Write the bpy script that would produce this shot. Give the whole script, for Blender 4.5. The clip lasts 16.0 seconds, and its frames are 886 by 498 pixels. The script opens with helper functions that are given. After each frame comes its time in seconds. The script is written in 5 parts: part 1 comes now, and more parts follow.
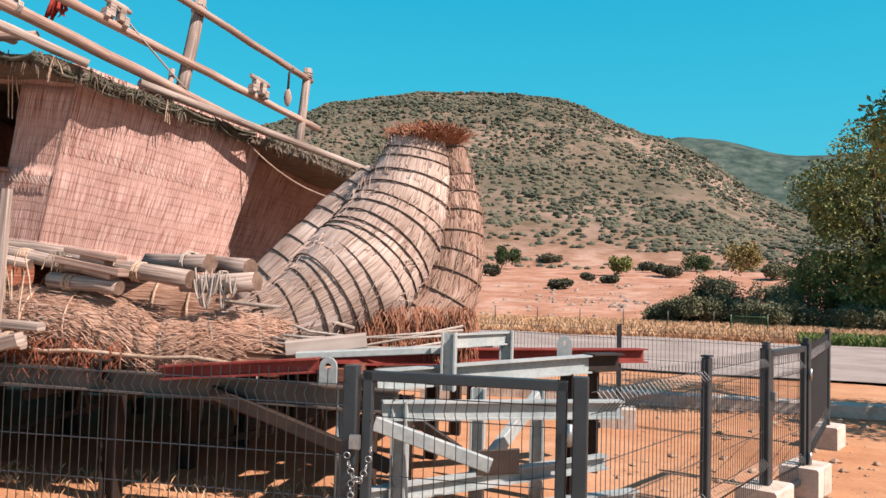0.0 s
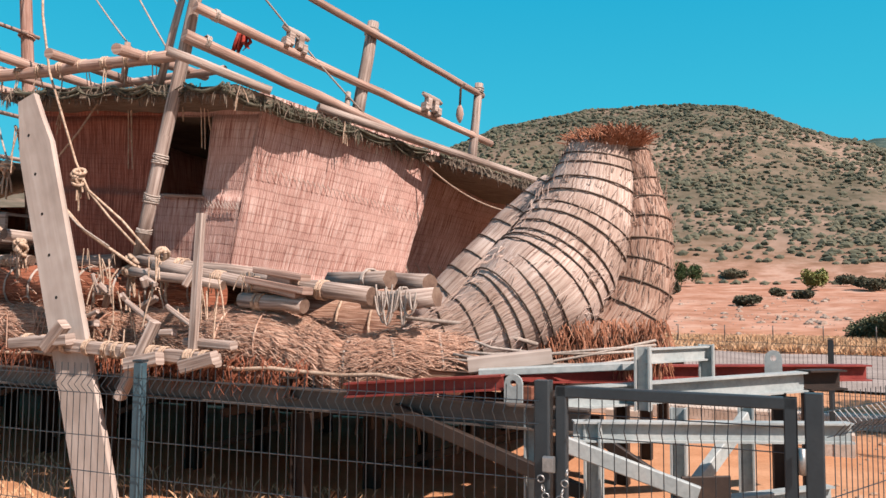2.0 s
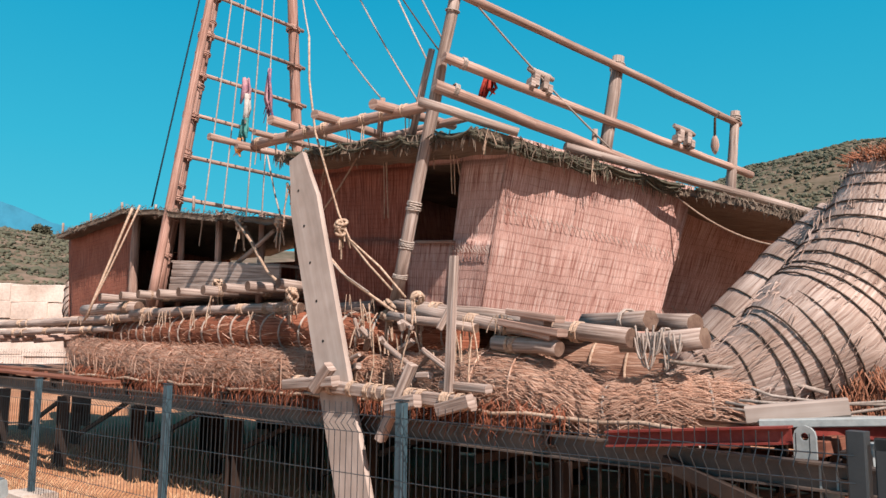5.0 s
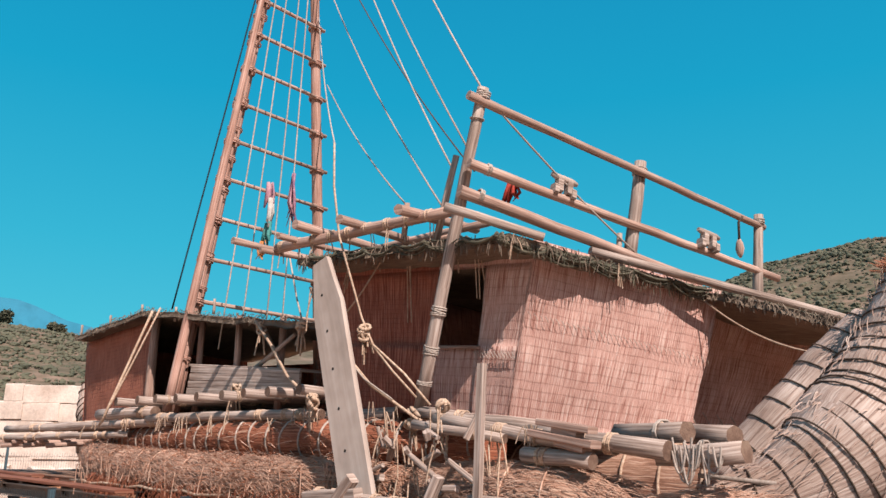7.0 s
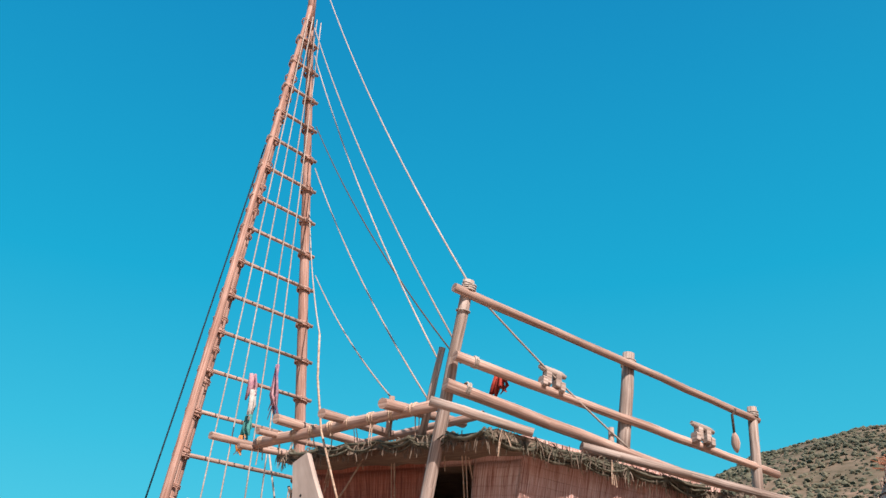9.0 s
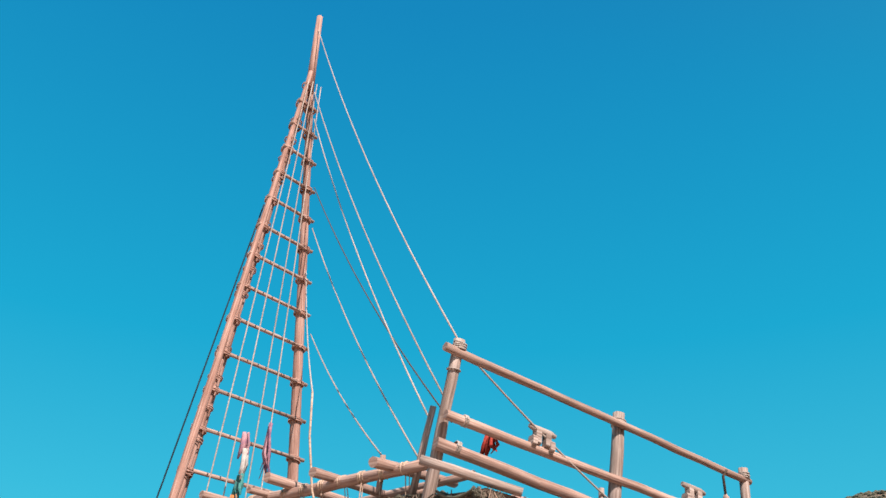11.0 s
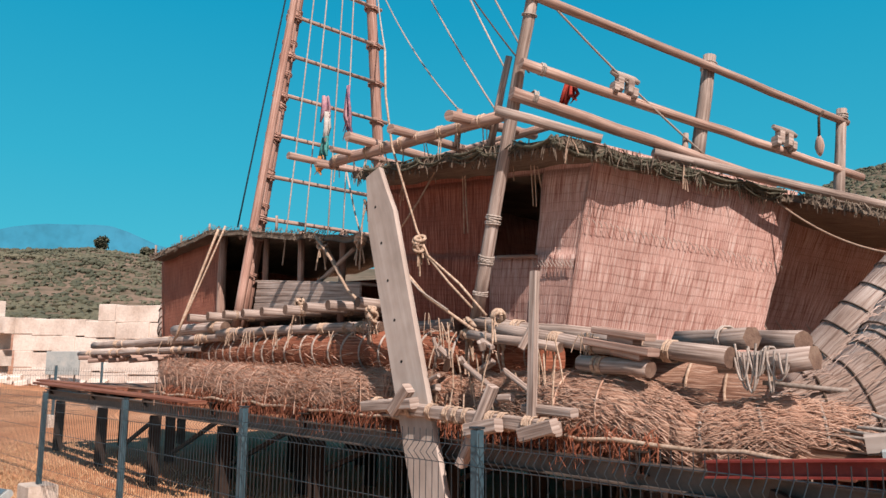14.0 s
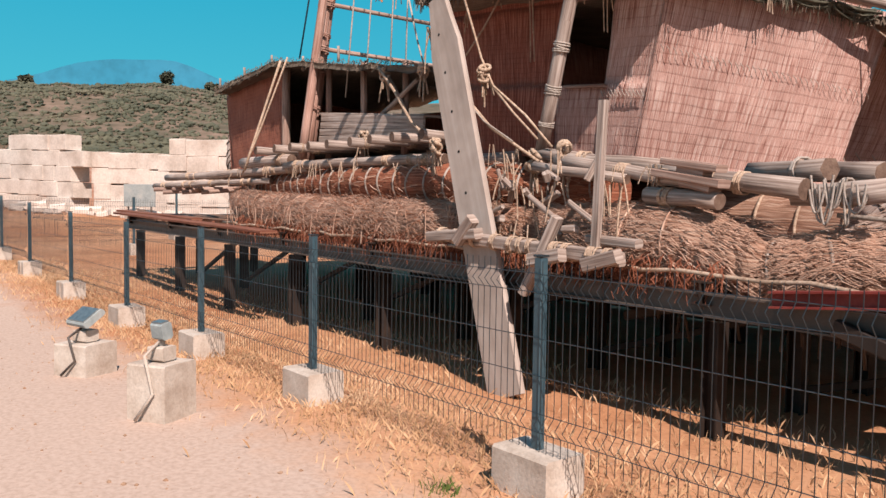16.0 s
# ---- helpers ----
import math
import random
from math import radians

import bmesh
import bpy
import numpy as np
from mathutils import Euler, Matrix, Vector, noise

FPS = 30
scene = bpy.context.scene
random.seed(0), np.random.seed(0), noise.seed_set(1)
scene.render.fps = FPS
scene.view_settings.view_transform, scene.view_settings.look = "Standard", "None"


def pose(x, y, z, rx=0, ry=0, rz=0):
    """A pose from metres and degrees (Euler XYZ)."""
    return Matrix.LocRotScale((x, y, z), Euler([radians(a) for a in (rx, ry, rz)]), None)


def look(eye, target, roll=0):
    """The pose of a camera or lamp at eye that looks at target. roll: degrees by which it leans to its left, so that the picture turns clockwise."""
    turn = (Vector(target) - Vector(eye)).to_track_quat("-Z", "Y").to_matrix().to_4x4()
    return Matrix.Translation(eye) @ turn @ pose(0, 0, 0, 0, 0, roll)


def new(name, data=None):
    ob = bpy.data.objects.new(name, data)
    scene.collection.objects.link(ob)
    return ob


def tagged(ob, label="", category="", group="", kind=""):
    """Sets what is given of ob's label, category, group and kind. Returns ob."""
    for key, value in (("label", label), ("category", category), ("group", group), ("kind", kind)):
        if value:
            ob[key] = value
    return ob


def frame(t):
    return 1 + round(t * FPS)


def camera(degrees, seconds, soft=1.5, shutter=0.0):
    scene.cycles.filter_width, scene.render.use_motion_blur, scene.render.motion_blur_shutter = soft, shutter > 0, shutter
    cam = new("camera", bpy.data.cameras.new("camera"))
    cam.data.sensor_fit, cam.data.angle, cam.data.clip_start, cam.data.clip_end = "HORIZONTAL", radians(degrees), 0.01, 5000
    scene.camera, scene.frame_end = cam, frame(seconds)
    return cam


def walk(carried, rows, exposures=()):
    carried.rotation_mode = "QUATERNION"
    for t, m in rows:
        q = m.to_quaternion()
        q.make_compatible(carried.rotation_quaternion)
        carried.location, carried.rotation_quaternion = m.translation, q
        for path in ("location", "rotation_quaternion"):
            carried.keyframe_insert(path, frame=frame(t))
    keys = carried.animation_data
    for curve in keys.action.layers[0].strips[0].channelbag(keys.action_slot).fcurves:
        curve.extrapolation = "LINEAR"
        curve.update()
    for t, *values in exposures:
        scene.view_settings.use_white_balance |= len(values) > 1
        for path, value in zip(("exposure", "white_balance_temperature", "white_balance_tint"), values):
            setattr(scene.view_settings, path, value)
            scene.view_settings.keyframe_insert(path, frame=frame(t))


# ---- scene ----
cam = camera(58.0, 16.0)
PATH = [
    (0, (0.216, -0.196, 1.657), (-0.171, 1.764, 1.75), 1.6),
    (0.5, (0.178, -0.148, 1.646), (-0.31, 1.789, 1.741), 0.9),
    (1, (0.13, -0.061, 1.632), (-0.466, 1.845, 1.735), 0.6),
    (1.5, (0.095, -0.003, 1.62), (-0.6, 1.869, 1.735), 0.5),
    (2, (0.065, 0.068, 1.593), (-0.73, 1.898, 1.733), 0.4),
    (2.5, (0.023, 0.105, 1.593), (-0.881, 1.882, 1.748), 0.3),
    (3, (-0.028, 0.195, 1.568), (-1.047, 1.907, 1.748), 0.3),
    (3.5, (-0.061, 0.235, 1.562), (-1.182, 1.879, 1.761), 0.4),
    (4, (-0.11, 0.254, 1.539), (-1.312, 1.837, 1.759), 0.8),
    (4.2, (-0.098, 0.261, 1.528), (-1.336, 1.816, 1.755), 0.8),
    (6.3, (-0.262, 0.143, 1.564), (-1.572, 1.614, 1.912), 1.14),
    (6.5, (-0.262, 0.157, 1.575), (-1.566, 1.624, 1.959), 0.97),
    (7, (-0.273, 0.199, 1.604), (-1.560, 1.645, 2.105), 0.78),
    (7.5, (-0.283, 0.213, 1.614), (-1.532, 1.641, 2.248), 0.73),
    (8, (-0.287, 0.223, 1.629), (-1.495, 1.632, 2.374), 0.46),
    (8.5, (-0.295, 0.255, 1.648), (-1.475, 1.631, 2.492), 0.44),
    (9, (-0.301, 0.261, 1.678), (-1.459, 1.597, 2.613), 0.47),
    (9.2, (-0.301, 0.247, 1.688), (-1.444, 1.570, 2.659), 0.41),
    (11.3, (-0.146, 0.198, 1.603), (-1.255, 1.479, 2.666), 0.76),
    (11.5, (-0.155, 0.252, 1.610), (-1.292, 1.551, 2.619), 1.04),
    (12, (-0.164, 0.322, 1.601), (-1.374, 1.656, 2.470), 1.18),
    (12.5, (-0.182, 0.426, 1.592), (-1.461, 1.773, 2.335), 1.04),
    (13, (-0.200, 0.487, 1.615), (-1.542, 1.855, 2.187), 0.45),
    (13.5, (-0.257, 0.545, 1.604), (-1.655, 1.909, 2.034), 0.31),
    (14, (-0.282, 0.502, 1.570), (-1.733, 1.846, 1.868), 0.39),
    (14.5, (-0.268, 0.464, 1.565), (-1.756, 1.791, 1.729), 0.41),
    (15, (-0.279, 0.480, 1.564), (-1.791, 1.790, 1.597), 0.33),
    (15.5, (-0.303, 0.499, 1.555), (-1.839, 1.780, 1.510), 0.51),
    (16, (-0.310, 0.508, 1.535), (-1.874, 1.750, 1.423), 0.79),
]
walk(cam, [(t, look(e, g, r)) for t, e, g, r in PATH],
     [(t, s, 6800, 14) for t, s in ((0, 0.9), (4.2, 0.75), (7, 0.7), (9, 0.85), (12, 0.76), (14.5, 0.58), (16, 0.58))])

# ---- light ----
SUN = Vector((1.0, -0.39, 1.13)).normalized()
world = bpy.data.worlds.new("sky")
scene.world = world
world.use_nodes = True
wn, wl = world.node_tree.nodes, world.node_tree.links
sky = wn.new("ShaderNodeTexSky")
sky.sky_type, sky.sun_disc = 'NISHITA', False
sky.sun_elevation = math.asin(SUN.z)
sky.sun_rotation = math.atan2(SUN.x, SUN.y)
sky.air_density, sky.dust_density, sky.ozone_density = 1.0, 0.2, 1.0
direction = wn.new("ShaderNodeTexCoord")
height = wn.new("ShaderNodeSeparateXYZ")
wl.new(direction.outputs["Generated"], height.inputs[0])
# blue deepens from the hazy horizon to the zenith
blue = wn.new("ShaderNodeValToRGB")
while len(blue.color_ramp.elements) < 4:
    blue.color_ramp.elements.new(0.5)
for e, (p, c) in zip(blue.color_ramp.elements, ((0.05, (0.08, 0.4, 0.53)), (0.24, (0.025, 0.375, 0.545)), (0.42, (0.0, 0.315, 0.525)), (0.75, (0.0, 0.2, 0.44)))):
    e.position, e.color = p, (*c, 1)
wl.new(height.outputs[2], blue.inputs[0])
gain = wn.new("ShaderNodeVectorMath")
gain.operation = 'SCALE'
gain.inputs["Scale"].default_value = 9.5
wl.new(blue.outputs[0], gain.inputs[0])
# the sky whitens towards the sun
toward = wn.new("ShaderNodeVectorMath")
toward.operation = 'DOT_PRODUCT'
toward.inputs[1].default_value = SUN
wl.new(direction.outputs["Generated"], toward.inputs[0])
glow = wn.new("ShaderNodeMapRange")
glow.interpolation_type = 'SMOOTHSTEP'
glow.inputs[1].default_value, glow.inputs[2].default_value = 0.1, 1.0
wl.new(toward.outputs["Value"], glow.inputs[0])
warm = wn.new("ShaderNodeMix")
warm.data_type = 'RGBA'
warm.inputs[6].default_value, warm.inputs[7].default_value = (0.0, 1.0, 1.0, 1), (1.15, 1.0, 0.85, 1)
wl.new(glow.outputs[0], warm.inputs[0])
tint = wn.new("ShaderNodeMix")
tint.data_type, tint.blend_type = 'RGBA', 'MULTIPLY'
tint.inputs[0].default_value = 1.0
wl.new(sky.outputs[0], tint.inputs[6])
wl.new(warm.outputs[2], tint.inputs[7])
share = wn.new("ShaderNodeMapRange")
share.inputs[3].default_value, share.inputs[4].default_value = 0.8, 0.0
wl.new(glow.outputs[0], share.inputs[0])
haze = wn.new("ShaderNodeMix")
haze.data_type = 'RGBA'
wl.new(tint.outputs[2], haze.inputs[6])
wl.new(gain.outputs[0], haze.inputs[7])
wl.new(share.outputs[0], haze.inputs[0])
wl.new(haze.outputs[2], wn["Background"].inputs[0])
wn["Background"].inputs[1].default_value = 0.08
sun = new("sun", bpy.data.lights.new("sun", 'SUN'))
sun.data.energy, sun.data.angle, sun.data.color = 5.0, radians(0.5), (1.0, 0.89, 0.82)
sun.matrix_world = look(SUN * 50, (0, 0, 0))

# ---- materials ----
def base(name, rough=0.8, metal=0.0, spec=0.3):
    m = bpy.data.materials.new(name)
    m.use_nodes = True
    b = m.node_tree.nodes["Principled BSDF"]
    b.inputs["Roughness"].default_value, b.inputs["Metallic"].default_value = rough, metal
    b.inputs["Specular IOR Level"].default_value = spec
    return m, m.node_tree.nodes, m.node_tree.links, b


ALBEDO = 0.6


def toned(*colours):
    """Paint values at the strength of dry, dusty surfaces."""
    return [tuple(v * ALBEDO for v in c) for c in colours]


def ramp(n, l, src, stops):
    r = n.new("ShaderNodeValToRGB")
    while len(r.color_ramp.elements) < len(stops):
        r.color_ramp.elements.new(0.5)
    for e, (p, c) in zip(r.color_ramp.elements, stops):
        e.position, e.color = p, (*c, 1)
    l.new(src, r.inputs[0])
    return r.outputs[0]


def mixed(n, l, fac, a, b, mode='MIX'):
    m = n.new("ShaderNodeMix")
    m.data_type, m.blend_type = 'RGBA', mode
    for k, v in ((0, fac), (6, a), (7, b)):
        if isinstance(v, (int, float)):
            m.inputs[k].default_value = v
        elif isinstance(v, tuple):
            m.inputs[k].default_value = (*v, 1)
        else:
            l.new(v, m.inputs[k])
    return m.outputs[2]


def noise_tex(n, l, coord, scale, detail=4.0, stretch=(1, 1, 1), rough=0.6):
    mp = n.new("ShaderNodeMapping")
    mp.inputs["Scale"].default_value = stretch
    l.new(coord, mp.inputs[0])
    t = n.new("ShaderNodeTexNoise")
    t.inputs["Scale"].default_value, t.inputs["Detail"].default_value, t.inputs["Roughness"].default_value = scale, detail, rough
    l.new(mp.outputs[0], t.inputs["Vector"])
    return t.outputs[0]


def bumped(n, l, b, height, strength, dist):
    k = n.new("ShaderNodeBump")
    k.inputs["Strength"].default_value, k.inputs["Distance"].default_value = strength, dist
    l.new(height, k.inputs["Height"])
    l.new(k.outputs[0], b.inputs["Normal"])


def fibre(name, dark, mid, light, along=3.0, across=70.0, bump=0.6, dist=0.01, rough=0.85, stain=0.5):
    """Fibres that run along U (metres)."""
    dark, mid, light = toned(dark, mid, light)
    m, n, l, b = base(name, rough)
    tc = n.new("ShaderNodeTexCoord")
    f = noise_tex(n, l, tc.outputs["UV"], 1.0, 5.0, (along, across, 1))
    c = ramp(n, l, f, ((0.3, dark), (0.5, mid), (0.68, light)))
    s = noise_tex(n, l, tc.outputs["Object"], 1.7, 4.0)
    s2 = ramp(n, l, s, ((0.35, (0.55, 0.5, 0.46)), (0.6, (1, 1, 1))))
    oi = n.new("ShaderNodeObjectInfo")
    v = n.new("ShaderNodeMapRange")
    v.inputs[3].default_value, v.inputs[4].default_value = 0.85, 1.1
    l.new(oi.outputs["Random"], v.inputs[0])
    c = mixed(n, l, stain, c, s2, 'MULTIPLY')
    c = mixed(n, l, 1.0, c, v.outputs[0], 'MULTIPLY')
    l.new(c, b.inputs["Base Color"])
    bumped(n, l, b, f, bump, dist)
    return m


def speckled(name, a, b_, c_, scale=6.0, fine=60.0, bump=0.4, dist=0.01, rough=0.85, metal=0.0, spec=0.3):
    a, b_, c_ = toned(a, b_, c_)
    m, n, l, b = base(name, rough, metal, spec)
    tc = n.new("ShaderNodeTexCoord")
    f = noise_tex(n, l, tc.outputs["Object"], scale, 6.0)
    g = noise_tex(n, l, tc.outputs["Object"], fine, 3.0)
    c = ramp(n, l, f, ((0.3, a), (0.5, b_), (0.7, c_)))
    gg = ramp(n, l, g, ((0.3, (0.7, 0.7, 0.7)), (0.6, (1, 1, 1))))
    c = mixed(n, l, 0.6, c, gg, 'MULTIPLY')
    l.new(c, b.inputs["Base Color"])
    bumped(n, l, b, g, bump, dist)
    return m


def mat_wall(name, dark, mid, light, row=0.115):
    """Woven reed mat: reeds run up (V), twine rows across every few centimetres."""
    dark, mid, light = toned(dark, mid, light)
    m, n, l, b = base(name, 0.85)
    tc = n.new("ShaderNodeTexCoord")
    f = noise_tex(n, l, tc.outputs["UV"], 1.0, 5.0, (95, 2.6, 1))
    c = ramp(n, l, f, ((0.35, dark), (0.5, mid), (0.64, light)))
    s = noise_tex(n, l, tc.outputs["UV"], 2.2, 5.0)
    c = mixed(n, l, 0.55, c, ramp(n, l, s, ((0.3, (0.6, 0.52, 0.5)), (0.62, (1, 1, 1)))), 'MULTIPLY')
    wob = noise_tex(n, l, tc.outputs["UV"], 3.0, 2.0)
    sep = n.new("ShaderNodeSeparateXYZ")
    l.new(tc.outputs["UV"], sep.inputs[0])
    ad = n.new("ShaderNodeMath")
    ad.operation = 'MULTIPLY_ADD'
    l.new(wob, ad.inputs[0])
    ad.inputs[1].default_value = 0.035
    l.new(sep.outputs[1], ad.inputs[2])
    dv = n.new("ShaderNodeMath")
    dv.operation = 'DIVIDE'
    l.new(ad.outputs[0], dv.inputs[0])
    dv.inputs[1].default_value = row
    fr = n.new("ShaderNodeMath")
    fr.operation = 'FRACT'
    l.new(dv.outputs[0], fr.inputs[0])
    line = ramp(n, l, fr.outputs[0], ((0.0, (0.58, 0.52, 0.5)), (0.09, (0.7, 0.64, 0.61)), (0.2, (1, 1, 1))))
    c = mixed(n, l, ramp(n, l, s, ((0.35, (0.75, 0.75, 0.75)), (0.65, (0.1, 0.1, 0.1)))), c, line, 'MULTIPLY')
    l.new(c, b.inputs["Base Color"])
    h = mixed(n, l, 0.5, f, line, 'MULTIPLY')
    bumped(n, l, b, h, 0.9, 0.018)
    return m


REED = fibre("reed bundle", (0.2, 0.07, 0.04), (0.62, 0.35, 0.24), (0.98, 0.7, 0.54), 2.5, 55, 0.8, 0.015)
REED_PALE = fibre("pale reed skin", (0.3, 0.175, 0.135), (0.72, 0.55, 0.47), (0.98, 0.83, 0.74), 2.4, 60, 0.9, 0.014, 0.8, 0.85)
REED_RED = fibre("red brown reed ends", (0.3, 0.09, 0.045), (0.6, 0.25, 0.14), (0.85, 0.48, 0.33), 3, 60, 0.8, 0.015)
STRAW = fibre("straw", (0.46, 0.22, 0.14), (0.84, 0.53, 0.39), (1.05, 0.78, 0.63), 4, 30, 0.2, 0.002)
REED_DARK = fibre("dark red brown reed", (0.16, 0.04, 0.02), (0.46, 0.15, 0.08), (0.7, 0.32, 0.2), 2.5, 55, 0.8, 0.015)
REED_RUDDY = fibre("ruddy pale reed", (0.36, 0.17, 0.11), (0.66, 0.42, 0.32), (0.88, 0.68, 0.57), 2.4, 60, 0.9, 0.014, 0.8, 0.6)
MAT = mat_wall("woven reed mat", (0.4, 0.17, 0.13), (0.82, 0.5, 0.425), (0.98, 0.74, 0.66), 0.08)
MAT_RED = mat_wall("brown red reed mat", (0.3, 0.09, 0.06), (0.52, 0.18, 0.115), (0.68, 0.3, 0.2), 0.06)
WOOD = fibre("weathered grey wood", (0.22, 0.145, 0.115), (0.55, 0.435, 0.375), (0.82, 0.7, 0.63), 1.5, 45, 0.7, 0.006)
MAST_WOOD = fibre("red brown mast wood", (0.3, 0.14, 0.1), (0.58, 0.34, 0.27), (0.8, 0.56, 0.48), 1.2, 45, 0.4, 0.004)
MAT_BROWN = mat_wall("brown woven reed mat deepened for shade", (0.22, 0.055, 0.035), (0.48, 0.15, 0.095), (0.7, 0.31, 0.22), 0.05)
WOOD_SMOOTH = fibre("smooth grey board", (0.5, 0.41, 0.36), (0.6, 0.5, 0.44), (0.69, 0.59, 0.53), 0.8, 14, 0.25, 0.003)
WOOD_BROWN = fibre("brown wood pole", (0.28, 0.15, 0.11), (0.55, 0.37, 0.3), (0.8, 0.6, 0.51), 1.2, 45, 0.4, 0.004)
WOOD_END = speckled("sawn end grain", (0.12, 0.07, 0.05), (0.24, 0.15, 0.11), (0.34, 0.24, 0.18), 9, 70)
PLANK_RED = fibre("red brown plank", (0.2, 0.07, 0.045), (0.32, 0.12, 0.075), (0.42, 0.2, 0.13), 1, 30, 0.4, 0.004)
ROPE = fibre("hemp rope", (0.42, 0.27, 0.18), (0.7, 0.51, 0.38), (0.9, 0.72, 0.57), 40, 20, 0.8, 0.006)
ROPE_GREY = fibre("grey weathered rope", (0.4, 0.33, 0.28), (0.6, 0.52, 0.46), (0.74, 0.66, 0.6), 40, 20, 0.8, 0.005)
ROPE_DARK = fibre("dark tarred rope", (0.06, 0.04, 0.03), (0.13, 0.09, 0.065), (0.2, 0.14, 0.11), 40, 20, 0.6, 0.005)
ROPE_BLUE = fibre("blue rope", (0.006, 0.02, 0.035), (0.012, 0.04, 0.065), (0.03, 0.07, 0.1), 40, 20, 0.4, 0.003)
NET = fibre("faded green netting", (0.06, 0.062, 0.045), (0.16, 0.155, 0.11), (0.3, 0.27, 0.2), 9, 40, 0.8, 0.01)
THATCH = fibre("grey roof thatch", (0.12, 0.09, 0.065), (0.27, 0.21, 0.16), (0.42, 0.34, 0.27), 3, 60, 0.8, 0.015)
STEEL_DARK = speckled("dark grey steel", (0.07, 0.055, 0.048), (0.12, 0.095, 0.082), (0.19, 0.14, 0.11), 4, 40, 0.2, 0.003, 0.55, 0.0, 0.5)
# brown steel taken near black, deep shade beneath the hull put into it
STEEL_BROWN = speckled("brown steel darkened for shade", (0.025, 0.017, 0.014), (0.045, 0.03, 0.024), (0.08, 0.05, 0.035), 4, 40, 0.2, 0.003, 0.6)
STEEL_RED = speckled("red primed steel", (0.22, 0.03, 0.025), (0.32, 0.05, 0.04), (0.4, 0.09, 0.07), 4, 40, 0.2, 0.003, 0.6)
STEEL_PALE = speckled("pale blue grey painted steel", (0.36, 0.42, 0.43), (0.5, 0.56, 0.56), (0.62, 0.64, 0.62), 3, 30, 0.2, 0.003, 0.55)
FENCE = speckled("anthracite fence coating", (0.022, 0.034, 0.042), (0.03, 0.045, 0.055), (0.045, 0.058, 0.066), 4, 60, 0.1, 0.001, 0.45, 0.0, 0.5)
FENCE_BLUE = speckled("blue grey post coating", (0.045, 0.1, 0.13), (0.06, 0.125, 0.16), (0.08, 0.15, 0.18), 4, 60, 0.1, 0.001, 0.45, 0.0, 0.5)
ZINC = speckled("galvanised steel", (0.4, 0.42, 0.42), (0.55, 0.56, 0.55), (0.66, 0.66, 0.64), 20, 90, 0.2, 0.001, 0.4, 0.8)
PEBBLE = speckled("sandy stone", (0.4, 0.22, 0.13), (0.56, 0.36, 0.24), (0.7, 0.52, 0.4), 4, 50, 0.5, 0.006)
CONCRETE = speckled("pale concrete", (0.58, 0.46, 0.37), (0.8, 0.68, 0.58), (0.96, 0.86, 0.76), 4, 50, 0.5, 0.006)
MARBLE = speckled("white marble blocks", (0.7, 0.57, 0.48), (1.0, 0.87, 0.77), (1.15, 1.04, 0.94), 0.9, 14, 0.5, 0.02)
ROAD = speckled("pale grey asphalt", (0.34, 0.28, 0.25), (0.46, 0.39, 0.355), (0.56, 0.48, 0.44), 0.6, 30, 0.4, 0.01, 1.0, 0.0, 0.02)
# near black stands in for darkness inside the cabin and bolt holes
BLACK = speckled("black for unlit interior and holes", (0.004, 0.004, 0.004), (0.008, 0.007, 0.006), (0.012, 0.01, 0.01), 3, 30)
RED_CLOTH = speckled("red cloth", (0.35, 0.03, 0.02), (0.5, 0.05, 0.03), (0.6, 0.1, 0.06), 20, 80)
TEAL_CLOTH = speckled("teal cloth", (0.04, 0.25, 0.25), (0.08, 0.36, 0.34), (0.15, 0.45, 0.42), 20, 80)
WHITE_CLOTH = speckled("white cloth", (0.55, 0.5, 0.46), (0.7, 0.66, 0.62), (0.8, 0.78, 0.74), 20, 80)
LEAF = speckled("green leaves", (0.035, 0.07, 0.025), (0.07, 0.12, 0.04), (0.13, 0.17, 0.06), 1.5, 9, 0.2, 0.01, 0.7)
LEAF_OLIVE = speckled("olive green leaves", (0.14, 0.17, 0.045), (0.29, 0.31, 0.09), (0.46, 0.44, 0.17), 1.0, 9, 0.2, 0.01, 0.7)
LEAF_GREY = speckled("grey green leaves", (0.1, 0.115, 0.065), (0.2, 0.21, 0.115), (0.32, 0.31, 0.18), 0.7, 9, 0.2, 0.01, 0.8)
LEAF_YELLOW = speckled("yellow dry leaves", (0.25, 0.18, 0.05), (0.38, 0.28, 0.09), (0.48, 0.38, 0.16), 1.0, 9, 0.2, 0.01, 0.7)
SCRUB = speckled("dark scrub leaves", (0.08, 0.09, 0.058), (0.14, 0.142, 0.092), (0.22, 0.2, 0.132), 0.05, 1.0, 0.2, 0.05, 0.8)
DRY = speckled("dry straw grass", (0.6, 0.33, 0.17), (0.86, 0.54, 0.31), (1.08, 0.76, 0.5), 1.5, 20, 0.2, 0.004)
ROCK_PALE = speckled("pale limestone", (0.38, 0.26, 0.2), (0.52, 0.4, 0.32), (0.64, 0.53, 0.45), 1.5, 20, 0.5, 0.02)
GREEN_GRASS = speckled("green grass", (0.1, 0.16, 0.03), (0.18, 0.26, 0.06), (0.28, 0.34, 0.12), 1.5, 20, 0.2, 0.004)
BARK = fibre("tree bark", (0.08, 0.06, 0.045), (0.16, 0.12, 0.09), (0.25, 0.2, 0.16), 3, 14, 0.8, 0.02)


